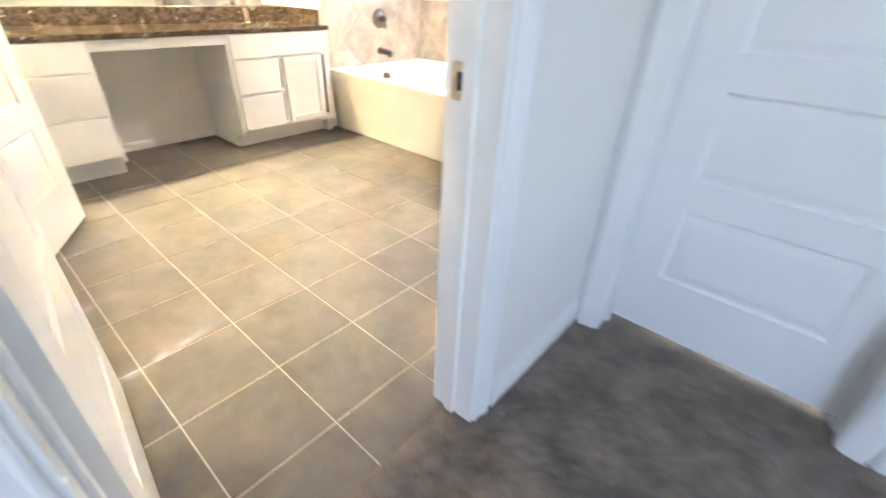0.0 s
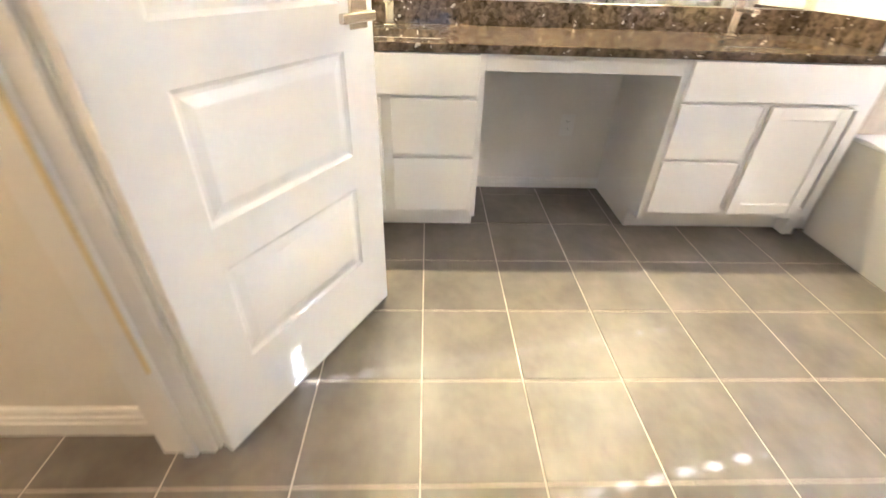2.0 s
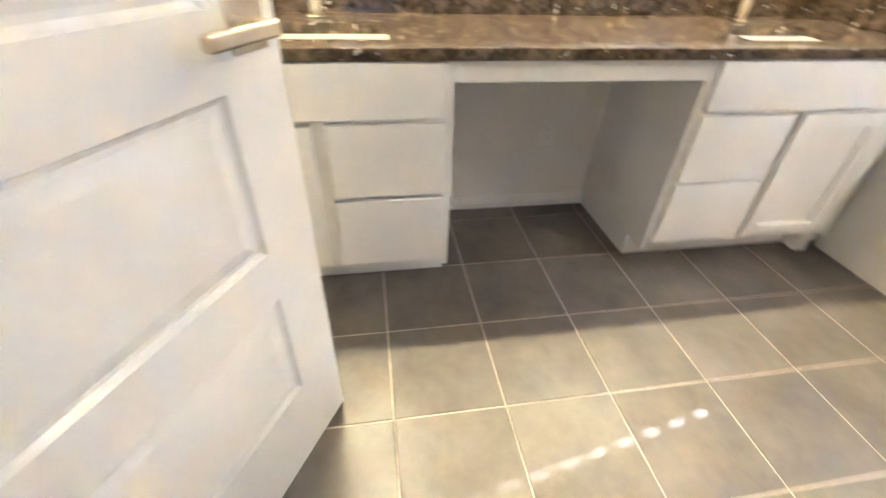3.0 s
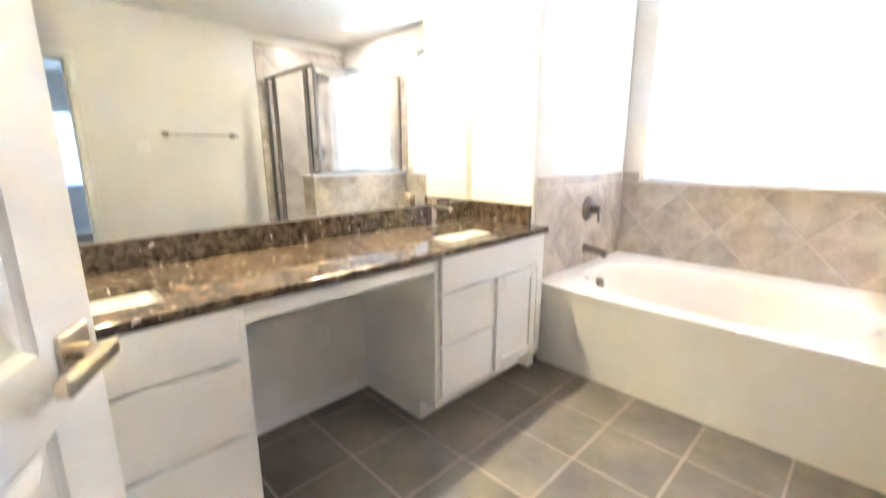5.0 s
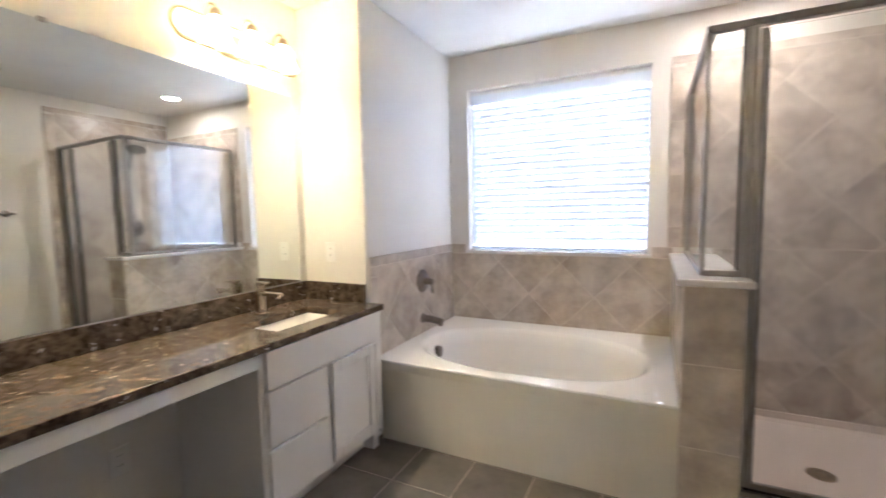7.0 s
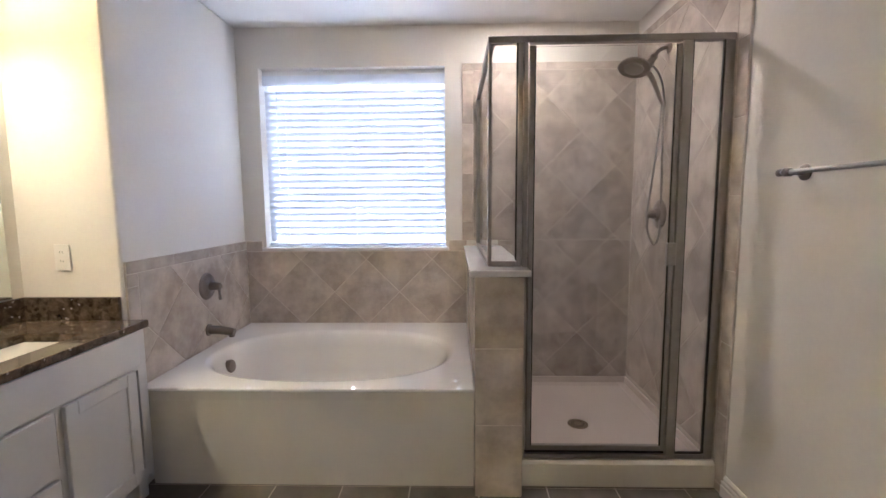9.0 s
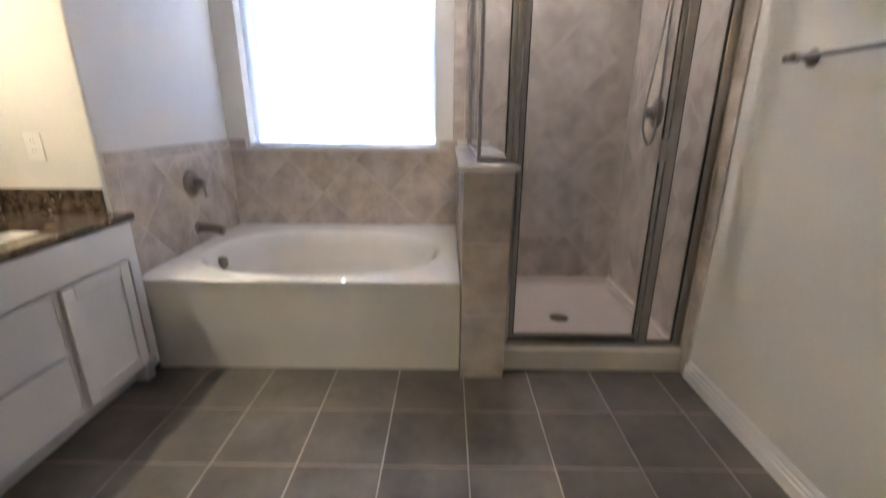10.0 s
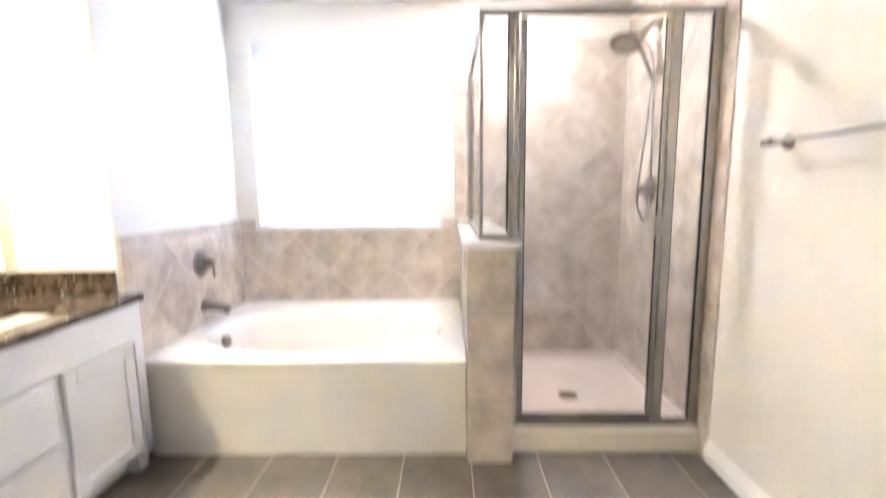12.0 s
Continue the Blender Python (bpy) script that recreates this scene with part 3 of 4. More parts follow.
def faucet(yc):
    """A square single-lever mixer."""
    f = thing("faucet", "brushed nickel single-lever faucet behind the sink", "faucet", "vanity faucets")
    x = 0.105
    part("base", boxes(((x - 0.026, yc - 0.026, TOP), (x + 0.026, yc + 0.026, TOP + 0.006)), bevel=0.002), M_NICKEL, f)
    part("body", boxes(((x - 0.019, yc - 0.019, TOP + 0.006), (x + 0.019, yc + 0.019, TOP + 0.150)), bevel=0.004, seg=2), M_NICKEL, f)
    sp = part("spout", boxes(((x + 0.015, yc - 0.015, TOP + 0.098), (x + 0.145, yc + 0.015, TOP + 0.116)), bevel=0.003), M_NICKEL, f)
    bm = bmesh.new()
    lathe(bm, (x + 0.128, yc, TOP + 0.100), (0, 0, -1), [(0, 0.010), (0.010, 0.010)], 14)
    part("aerator", bm, M_NICKEL, sp, smooth=True)
    part("lever", boxes(((x - 0.022, yc - 0.017, TOP + 0.154), (x + 0.055, yc + 0.017, TOP + 0.166)), bevel=0.003), M_NICKEL, f)
    return f


for yc, _ in SINKS:
    sink(yc)
    faucet(yc)

mirror = thing("mirror", "large frameless wall mirror over the vanity top", "mirror")
pane = boxes(((0.0, SOUTH + 0.01, 0.0), (0.005, -0.066, 1.075)), bevel=0.0008)
bmesh.ops.transform(pane, matrix=Matrix.Translation((0.0105, 0, 0.942)) @ Matrix.Rotation(radians(-0.40), 4, "Y"), verts=pane.verts)  # stands on the splash and leans back
part("pane", pane, M_MIRROR, mirror)
for cy in (-0.45, -1.2, -1.95):
    part("top_clip", boxes(((0.002, cy - 0.012, 2.008), (0.011, cy + 0.012, 2.026)), bevel=0.002), M_FRAME, mirror, "small metal mirror clip")
part("bottom_channel", boxes(((0.002, SOUTH + 0.01, 0.937), (0.018, -0.066, 0.9425))), M_FRAME, mirror, "thin metal channel under the pane")


# ---- vanity light ----
def vanity_light(yc):
    lt = thing("vanity_light", "brushed nickel three-arm wall lamp with lit frosted shades", "wall lamp", "vanity lights")
    z = 2.172
    bm = bmesh.new()
    rings = []
    for x, s in ((0.001, 1.0), (0.014, 1.0), (0.020, 0.93)):
        pts = []
        for c, a in ((0.06, -90), (-0.06, 90)):
            pts += [(x, yc + c + s * 0.055 * math.cos(radians(a + k * 18)), z + s * 0.055 * math.sin(radians(a + k * 18))) for k in range(11)]
        rings.append(pts)
    loft(bm, rings)
    part("back_plate", bm, M_LAMP_METAL, lt, smooth=True)
    bm = bmesh.new()
    loop = []
    for c, a in ((0.30, -90), (-0.30, 90)):
        loop += [(0.062, yc + c + 0.060 * math.cos(radians(a + k * 15)), z + 0.060 * math.sin(radians(a + k * 15))) for k in range(13)]
    tube(bm, loop, 0.0095, 10, close=True)
    part("loop_bar", bm, M_LAMP_METAL, lt, "flattened metal loop that carries the arms", smooth=True)
    for dy in (-0.06, 0.06):
        bm = bmesh.new()
        tube(bm, [(0.018, yc + dy, z), (0.062, yc + dy, z)], 0.008, 10)
        part("stand_off", bm, M_LAMP_METAL, lt, smooth=True)
    for dy in (-0.195, 0.0, 0.195):
        y = yc + dy
        bm = bmesh.new()
        tube(bm, [(0.062, y, z + 0.05)] + arc((0.094, y, z + 0.085), 0.032, 180, 0, 8, (1, 0, 0), (0, 0, 1)) + [(0.126, y, z + 0.075)], 0.0055, 8)
        arm = part("arm", bm, M_LAMP_METAL, lt, smooth=True)
        bm = bmesh.new()
        lathe(bm, (0.126, y, z + 0.092), (0, 0, -1), [(0, 0.008), (0.004, 0.016), (0.012, 0.022), (0.034, 0.026), (0.038, 0.024)], 20)
        part("socket", bm, M_LAMP_METAL, arm, smooth=True)
        bm = bmesh.new()
        lathe(bm, (0.126, y, z + 0.056), (0, 0, -1), [(0, 0.022), (0.010, 0.034), (0.035, 0.046), (0.070, 0.055), (0.105, 0.064), (0.125, 0.074), (0.123, 0.071), (0.10, 0.060), (0.03, 0.042)], 28)
        part("shade", bm, M_SHADE, lt, "lit frosted glass bell shade", smooth=True)
        bulb = lamp("bulb_light", "POINT", Matrix.Translation((0.126, y, z + 0.018)), BULB_POWER, (1.0, 0.79, 0.43))
        bulb.data.shadow_soft_size = 0.034
    return lt


vanity_light(-0.425)
vanity_light(-2.000)

# ---- outlets and switches ----
def wall_plate(name, centre, along, out, label, category, devices):
    """A moulded cover plate with its outlets or rocker."""
    c, al, ou = Vector(centre), Vector(along), Vector(out)
    pl = thing(name, label, category)
    def slab(w, h, d0, d1, dz, da=0.0, bevel=0.002):
        bm = bmesh.new()
        box(bm, (-w / 2, d0, -h / 2 + dz), (w / 2, d1, h / 2 + dz), bevel)
        m = Matrix((((al.x, ou.x, 0, c.x + al.x * da), (al.y, ou.y, 0, c.y + al.y * da), (al.z, ou.z, 1, c.z), (0, 0, 0, 1))))
        bmesh.ops.transform(bm, matrix=m, verts=bm.verts)
        return bm
    width = 0.072 + 0.046 * (devices - 1)
    part("cover", slab(width, 0.116, 0.001, 0.007, 0), M_PLATE, pl)
    for k in range(devices):
        da = (k - (devices - 1) / 2) * 0.046
        if name == "outlet":
            for dz in (0.02, -0.02):
                rec = part("receptacle", slab(0.034, 0.027, 0.007, 0.009, dz, da, 0.0008), M_PLATE, pl)
                for s in (-0.006, 0.006):
                    part("slot", slab(0.002, 0.008, 0.0085, 0.0094, dz + 0.003, da + s, 0), M_HOLE_SHADE, rec)
        else:
            part("rocker", slab(0.032, 0.066, 0.007, 0.011, 0, da, 0.0015), M_PLATE, pl)
    return pl


wall_plate("outlet", (0.199, -0.001, 1.115), (1, 0, 0), (0, -1, 0), "cream outlet plate over the vanity side splash", "outlet", 1)
wall_plate("outlet", (0.001, -1.075, 0.365), (0, 1, 0), (1, 0, 0), "white outlet plate in the vanity knee space", "outlet", 1)
wall_plate("light_switch", (EAST, -1.10, 1.32), (0, 1, 0), (-1, 0, 0), "cream double switch plate beside the entry opening", "switch", 2)


# ---- bathtub ----
def tub_thing():
    tb = thing("bathtub", "white oval soaking tub with a cream apron in a tiled alcove", "bathtub")
    x0, x1, y0, y1, z = ALCOVE + 0.014, 2.016, 0.020, NORTH - 0.012, 0.502
    cx, cy = 1.235, 0.530
    n = 64
    def oval(ax, ay, zz):
        out = []
        for k in range(n):
            a = 2 * math.pi * k / n
            ca, sa = math.cos(a), math.sin(a)
            e = 2 / 2.35
            out.append((cx + ax * math.copysign(abs(ca) ** e, ca), cy + ay * math.copysign(abs(sa) ** e, sa), zz))
        return out
    def frame_ring(inset, zz):
        out = []
        hx0, hx1, hy0, hy1 = x0 + inset, x1 - inset, y0 + inset, y1 - inset
        for k in range(n):
            a = 2 * math.pi * k / n
            dx, dy = math.cos(a), math.sin(a)
            tx = (hx1 - cx) / dx if dx > 1e-9 else ((hx0 - cx) / dx if dx < -1e-9 else 1e9)
            ty = (hy1 - cy) / dy if dy > 1e-9 else ((hy0 - cy) / dy if dy < -1e-9 else 1e9)
            s = min(tx, ty)
            out.append([cx + dx * s, cy + dy * s, zz])
        for px, py in ((hx0, hy0), (hx1, hy0), (hx0, hy1), (hx1, hy1)):
            k = min(range(n), key=lambda i: (out[i][0] - px) ** 2 + (out[i][1] - py) ** 2)
            out[k] = [px, py, zz]
        return out
    bm = bmesh.new()
    loft(bm, [frame_ring(0.004, z - 0.016), frame_ring(0.0, z - 0.013), frame_ring(0.0, z - 0.004), frame_ring(0.004, z), oval(0.690, 0.432, z + 0.001), oval(0.668, 0.414, z - 0.004),
              oval(0.648, 0.397, z - 0.025), oval(0.625, 0.376, z - 0.09), oval(0.57, 0.345, z - 0.24), oval(0.53, 0.31, z - 0.36), oval(0.45, 0.25, z - 0.405), oval(0.25, 0.14, z - 0.41), oval(0.02, 0.012, z - 0.412)], cap=False)
    bm.faces.new(bm.verts[-n:])
    shell = part("shell", bm, M_TUB, tb, smooth=True)
    bm = bmesh.new()
    loft(bm, [[(x, 0.026, z - 0.016) for x in (x0 + 0.01, x1)] + [(x, 0.056, z - 0.016) for x in (x1, x0 + 0.01)],
              [(x, 0.034, z - 0.060) for x in (x0 + 0.01, x1)] + [(x, 0.060, z - 0.060) for x in (x1, x0 + 0.01)],
              [(x, 0.072, 0.012) for x in (x0 + 0.01, x1)] + [(x, 0.100, 0.012) for x in (x1, x0 + 0.01)],
              [(x, 0.074, 0.001) for x in (x0 + 0.01, x1)] + [(x, 0.100, 0.001) for x in (x1, x0 + 0.01)]])
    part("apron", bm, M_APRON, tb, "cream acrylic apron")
    bm = bmesh.new()
    lathe(bm, (0.622, 0.55, 0.405), (1, 0, 0.12), [(-0.02, 0.038), (0.004, 0.038), (0.010, 0.034), (0.012, 0.012)], 24)
    part("overflow", bm, M_BRONZE, tb, "brushed nickel overflow plate", smooth=True)
    bm = bmesh.new()
    lathe(bm, (0.86, 0.53, 0.0915), (0, 0, 1), [(0, 0.03), (0.004, 0.028), (0.005, 0.02)], 20)
    part("drain", bm, M_NICKEL, tb, "brushed nickel drain", smooth=True)
    return tb


tub_thing()

valve = thing("tub_valve", "brushed nickel round tub valve on the tiled wall", "valve")
bm = bmesh.new()
lathe(bm, (ALCOVE + 0.011, 0.625, 0.865), (1, 0, 0), [(0, 0.080), (0.004, 0.080), (0.012, 0.072), (0.014, 0.045), (0.018, 0.040), (0.024, 0.028)], 32)
part("escutcheon", bm, M_BRONZE, valve, smooth=True)
bm = bmesh.new()
lathe(bm, (ALCOVE + 0.033, 0.625, 0.865), (1, 0, 0), [(0, 0.026), (0.035, 0.024), (0.06, 0.020), (0.064, 0.015)], 20)
hub = part("hub", bm, M_BRONZE, valve, smooth=True)
bm = bmesh.new()
tube(bm, [(ALCOVE + 0.085, 0.625, 0.86), (ALCOVE + 0.088, 0.622, 0.82), (ALCOVE + 0.092, 0.620, 0.785)], [0.008, 0.007, 0.009], 10)
part("lever", bm, M_BRONZE, hub, smooth=True)

spout = thing("tub_spout", "brushed nickel tub spout over the rim", "spout")
bm = bmesh.new()
lathe(bm, (ALCOVE + 0.011, 0.62, 0.602), (1, 0, 0), [(0, 0.036), (0.006, 0.036), (0.010, 0.028)], 24)
part("flange", bm, M_BRONZE, spout, smooth=True)
bm = bmesh.new()
tube(bm, [(ALCOVE + 0.018, 0.62, 0.602), (ALCOVE + 0.08, 0.62, 0.600), (ALCOVE + 0.13, 0.62, 0.594), (ALCOVE + 0.165, 0.62, 0.588)], [0.026, 0.025, 0.024, 0.021], 16)
lathe(bm, (ALCOVE + 0.148, 0.62, 0.585), (0, 0, -1), [(0, 0.017), (0.022, 0.017), (0.025, 0.014)], 16)
part("body", bm, M_BRONZE, spout, smooth=True)


# ---- half wall, cap and shower ----
PIER = (2.018, 2.234, 0.004)
half_wall = setting("half_wall", boxes(((PIER[0] + 0.0035, PIER[2] + 0.0015, 0.0), (PIER[1] - 0.0035, NORTH, 1.019))), M_WGROUT, "tiled half wall between tub and shower", "half wall")
solid("half_wall_cap", boxes(((1.994, -0.014, 1.020), (2.262, NORTH - 0.002, 1.050)), bevel=0.007, seg=2), M_CAP, "white cultured marble cap on the half wall", "cap")

CURB_Y = 0.080
pan = thing("shower_pan", "pinkish-white acrylic shower base with a raised curb", "shower pan")
PX0, PX1, PY1 = PIER[1] + 0.002, EAST - 0.012, NORTH - 0.012
bm = bmesh.new()
curb_rows = [(CURB_Y, 0.001), (CURB_Y, 0.112), (CURB_Y + 0.012, 0.126), (CURB_Y + 0.085, 0.126), (CURB_Y + 0.097, 0.115), (CURB_Y + 0.11, 0.066), (CURB_Y + 0.11, 0.001)]
loft(bm, [[(x, y, z) for y, z in curb_rows] for x in (PX0, PX1)])
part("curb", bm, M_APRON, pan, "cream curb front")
bm = bmesh.new()
def pan_ring(i, z):
    return [(PX0 + i, CURB_Y + 0.106 + i, z), (PX1 - i, CURB_Y + 0.106 + i, z), (PX1 - i, PY1 - i, z), (PX0 + i, PY1 - i, z)]
loft(bm, [pan_ring(0, 0.112), pan_ring(0.012, 0.112), pan_ring(0.018, 0.075), pan_ring(0.05, 0.062), pan_ring(0.36, 0.055)], cap=False)
bm.faces.new(bm.verts[-4:])
part("basin", bm, M_PAN, pan)
bm = bmesh.new()
lathe(bm, (2.645, 0.565, 0.0555), (0, 0, 1), [(0, 0.058), (0.003, 0.058), (0.004, 0.052)], 28)
dr = part("drain", bm, M_NICKEL, pan, "round metal drain", smooth=True)
for k in range(10):
    a = k * math.pi / 5
    c = Vector((2.645 + 0.032 * math.cos(a), 0.565 + 0.032 * math.sin(a), 0.0598))
    part("hole", boxes((c - Vector((0.006, 0.004, 0.0006)), c + Vector((0.006, 0.004, 0.0003)))), M_HOLE_SHADE, dr)


def shower_enclosure():
    en = thing("shower_enclosure", "framed glass corner shower enclosure with a hinged door", "shower enclosure")
    y, d = 0.105, 0.032
    zt0, zt1 = 2.030, 2.060
    zb = 0.127
    ea = EAST - 0.013
    def bar(name, a, b, lab="", bevel=0.003):
        return part(name, boxes((a, b), bevel=bevel), M_FRAME, en, lab)
    bar("header", (2.082, y, zt0), (ea, y + d, zt1))
    bar("side_header", (2.082, y + d, zt0), (2.082 + d, NORTH - 0.013, zt1))
    bar("corner_post", (2.082, y, 1.051), (2.093, y + d, zt0))
    bar("post", (2.213, y, 1.051), (2.236, y + d, zt0))
    bar("door_post", (2.237, y - 0.003, zb), (2.258, y + d, zt0))
    bar("latch_post", (2.922, y - 0.003, zb), (2.963, y + d, zt0))
    bar("wall_post", (3.101, y, zb), (ea, y + d, zt0))
    bar("wall_channel", (2.082, NORTH - 0.038, 1.051), (2.082 + d, NORTH - 0.013, zt0))
    bar("cap_rail", (2.093, y, 1.051), (2.213, y + d, 1.076))
    bar("side_rail", (2.082, y + d, 1.051), (2.082 + d, NORTH - 0.038, 1.072))
    bar("threshold", (2.258, y - 0.004, zb), (2.922, y + d + 0.004, 0.150))
    bar("bottom_rail", (2.963, y, zb), (3.101, y + d, 0.152))
    bar("trim_strip", (2.0935, y + 0.004, 1.077), (2.098, y + 0.010, zt0 - 0.001), "", 0.001)
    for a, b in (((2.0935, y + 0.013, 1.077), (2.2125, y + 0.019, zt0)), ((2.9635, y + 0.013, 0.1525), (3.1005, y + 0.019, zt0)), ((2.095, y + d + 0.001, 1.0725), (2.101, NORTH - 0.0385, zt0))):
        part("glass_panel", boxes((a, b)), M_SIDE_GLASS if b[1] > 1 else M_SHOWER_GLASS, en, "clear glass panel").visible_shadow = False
    for x, zlow, w in ((3.0925, 0.155, 0.008), (2.2065, 1.08, 0.006), (2.9635, 0.155, 0.004)):
        part("gasket", boxes(((x, y + 0.002, zlow), (x + w, y + 0.012, zt0))), M_GASKET, en, "black rubber gasket")
    part("gasket", boxes(((2.9675, y + 0.002, 0.1525), (3.0925, y + 0.012, 0.160))), M_GASKET, en, "black rubber gasket")
    door = part("door", boxes(((2.263, y + 0.000, 0.165), (2.286, y + 0.026, 2.018)), ((2.898, y + 0.000, 0.165), (2.919, y + 0.026, 2.018)), ((2.286, y + 0.002, 0.165), (2.898, y + 0.026, 0.190)), bevel=0.003), M_FRAME, en, "hinged glass shower door")
    for x in (2.286, 2.893):
        part("gasket", boxes(((x, y + 0.004, 0.190), (x + 0.005, y + 0.010, 2.016))), M_GASKET, door, "black rubber gasket")
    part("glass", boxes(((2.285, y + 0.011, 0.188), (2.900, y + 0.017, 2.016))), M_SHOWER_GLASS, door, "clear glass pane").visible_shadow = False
    part("sweep", boxes(((2.263, y + 0.008, 0.151), (2.919, y + 0.014, 0.165))), M_GASKET, door, "dark door sweep")
    part("handle", boxes(((2.874, y - 0.034, 1.056), (2.914, y - 0.012, 1.158)), ((2.886, y - 0.012, 1.075), (2.904, y + 0.000, 1.139)), bevel=0.004, seg=2), M_FRAME, door, "metal pull handle")
    return en


shower_enclosure()

sv = thing("shower_valve", "dark nickel shower valve on the tiled shower wall", "valve")
VX = EAST - 0.011
bm = bmesh.new()
lathe(bm, (VX, 0.735, 1.27), (-1, 0, 0), [(0, 0.085), (0.004, 0.085), (0.012, 0.076), (0.016, 0.045), (0.03, 0.032)], 32)
part("escutcheon", bm, M_BRONZE, sv, smooth=True)
bm = bmesh.new()
lathe(bm, (VX - 0.02, 0.735, 1.27), (-1, 0, 0), [(0, 0.028), (0.04, 0.025), (0.06, 0.018)], 20)
hub = part("hub", bm, M_BRONZE, sv, smooth=True)
bm = bmesh.new()
tube(bm, [(VX - 0.07, 0.735, 1.265), (VX - 0.075, 0.730, 1.23), (VX - 0.08, 0.727, 1.19)], [0.009, 0.008, 0.010], 10)
part("lever", bm, M_BRONZE, hub, smooth=True)

def smooth_path(pts, steps=6):
    """Points along a smooth curve through pts."""
    p = [Vector(q) for q in pts]
    p = [p[0] * 2 - p[1]] + p + [p[-1] * 2 - p[-2]]
    out = []
    for i in range(1, len(p) - 2):
        for k in range(steps):
            t = k / steps
            out.append(0.5 * (2 * p[i] + (p[i + 1] - p[i - 1]) * t + (2 * p[i - 1] - 5 * p[i] + 4 * p[i + 1] - p[i + 2]) * t * t + (3 * p[i] - p[i - 1] - 3 * p[i + 1] + p[i + 2]) * t ** 3))
    return out + [p[-2]]


def handheld_shower():
    sh = thing("handheld_shower", "dark nickel shower head with a handheld spray and hose", "shower head")
    yc = 0.70
    bm = bmesh.new()
    lathe(bm, (VX, yc, 2.205), (-1, 0, 0), [(0, 0.034), (0.005, 0.034), (0.012, 0.026), (0.016, 0.014)], 24)
    part("flange", bm, M_BRONZE, sh, smooth=True)
    bm = bmesh.new()
    tube(bm, smooth_path([(VX, yc, 2.205), (VX - 0.04, yc, 2.200), (VX - 0.075, yc, 2.172), (VX - 0.098, yc, 2.138)], 5), 0.0115, 14)
    part("arm", bm, M_BRONZE, sh, smooth=True)
    bm = bmesh.new()
    lathe(bm, (VX - 0.080, yc, 2.164), (-0.57, -0.05, -0.82), [(0, 0.014), (0.006, 0.021), (0.020, 0.022), (0.024, 0.018), (0.036, 0.018), (0.040, 0.024), (0.066, 0.025), (0.072, 0.018)], 20)
    part("diverter", bm, M_BRONZE, sh, smooth=True)
    nrm, c = Vector((-0.30, -0.25, -0.92)).normalized(), Vector((VX - 0.196, yc - 0.01, 2.103))
    bm = bmesh.new()
    lathe(bm, c, nrm, [(-0.030, 0.016), (-0.020, 0.036), (-0.004, 0.074), (0.008, 0.086), (0.016, 0.088), (0.021, 0.084), (0.022, 0.058), (0.018, 0.052)], 36)
    head = part("spray_head", bm, M_BRONZE, sh, smooth=True)
    bm = bmesh.new()
    lathe(bm, c, nrm, [(0.014, 0.051), (0.024, 0.050), (0.027, 0.044), (0.0265, 0.02)], 32)
    part("spray_face", bm, M_FRAME, head, "pale round face of the handset", smooth=True)
    for ring, count in ((0.066, 18), (0.076, 24)):
        u = nrm.orthogonal().normalized()
        w = nrm.cross(u)
        bm = bmesh.new()
        for k in range(count):
            a = 2 * math.pi * k / count
            lathe(bm, c + nrm * 0.0205 + ring * (math.cos(a) * u + math.sin(a) * w), nrm, [(0, 0.0028), (0.003, 0.002)], 6)
        part("nozzles", bm, M_GASKET, head, "ring of small dark rubber nozzles")
    bm = bmesh.new()
    tube(bm, smooth_path([(VX - 0.140, yc - 0.012, 2.082), (VX - 0.105, yc - 0.014, 2.045), (VX - 0.066, yc - 0.012, 1.965), (VX - 0.036, yc - 0.010, 1.895)], 4),
         [0.020, 0.018, 0.0165, 0.0155, 0.015, 0.0145, 0.014, 0.014, 0.0135, 0.013, 0.012, 0.010, 0.009], 14)
    part("handset", bm, M_BRONZE, sh, smooth=True)
    bm = bmesh.new()
    run = [(-0.036, -0.010, 1.895), (-0.054, -0.016, 1.68), (-0.076, -0.02, 1.48), (-0.099, -0.02, 1.255), (-0.086, -0.016, 1.16), (-0.048, -0.01, 1.095), (-0.016, 0.0, 1.16),
           (-0.012, 0.004, 1.36), (-0.016, 0.008, 1.65), (-0.018, 0.008, 1.92), (-0.042, 0.008, 2.045), (-0.094, 0.006, 2.115)]
    tube(bm, smooth_path([(VX + a, yc + b, z) for a, b, z in run], 6), 0.0065, 8)
    part("hose", bm, M_FRAME, sh, "flexible metal hose", smooth=True)
    return sh


handheld_shower()

# ---- towel bar ----
tw = thing("towel_bar", "brushed nickel towel bar on the painted wall", "towel bar")
TZ, TY0, TY1, TX = 1.437, -0.905, -0.298, EAST - 0.062
for yy in (TY0, TY1):
    bm = bmesh.new()
    lathe(bm, (EAST - 0.0005, yy, TZ), (-1, 0, 0), [(0, 0.029), (0.005, 0.029), (0.009, 0.024), (0.012, 0.013), (0.03, 0.010), (0.045, 0.010), (0.050, 0.015), (0.072, 0.015), (0.076, 0.010)], 24)
    part("bracket", bm, M_BRONZE, tw, smooth=True)
bm = bmesh.new()
tube(bm, [(TX, TY0 - 0.03, TZ), (TX, TY1 + 0.03, TZ)], 0.0085, 14)
part("bar", bm, M_FRAME, tw, smooth=True)
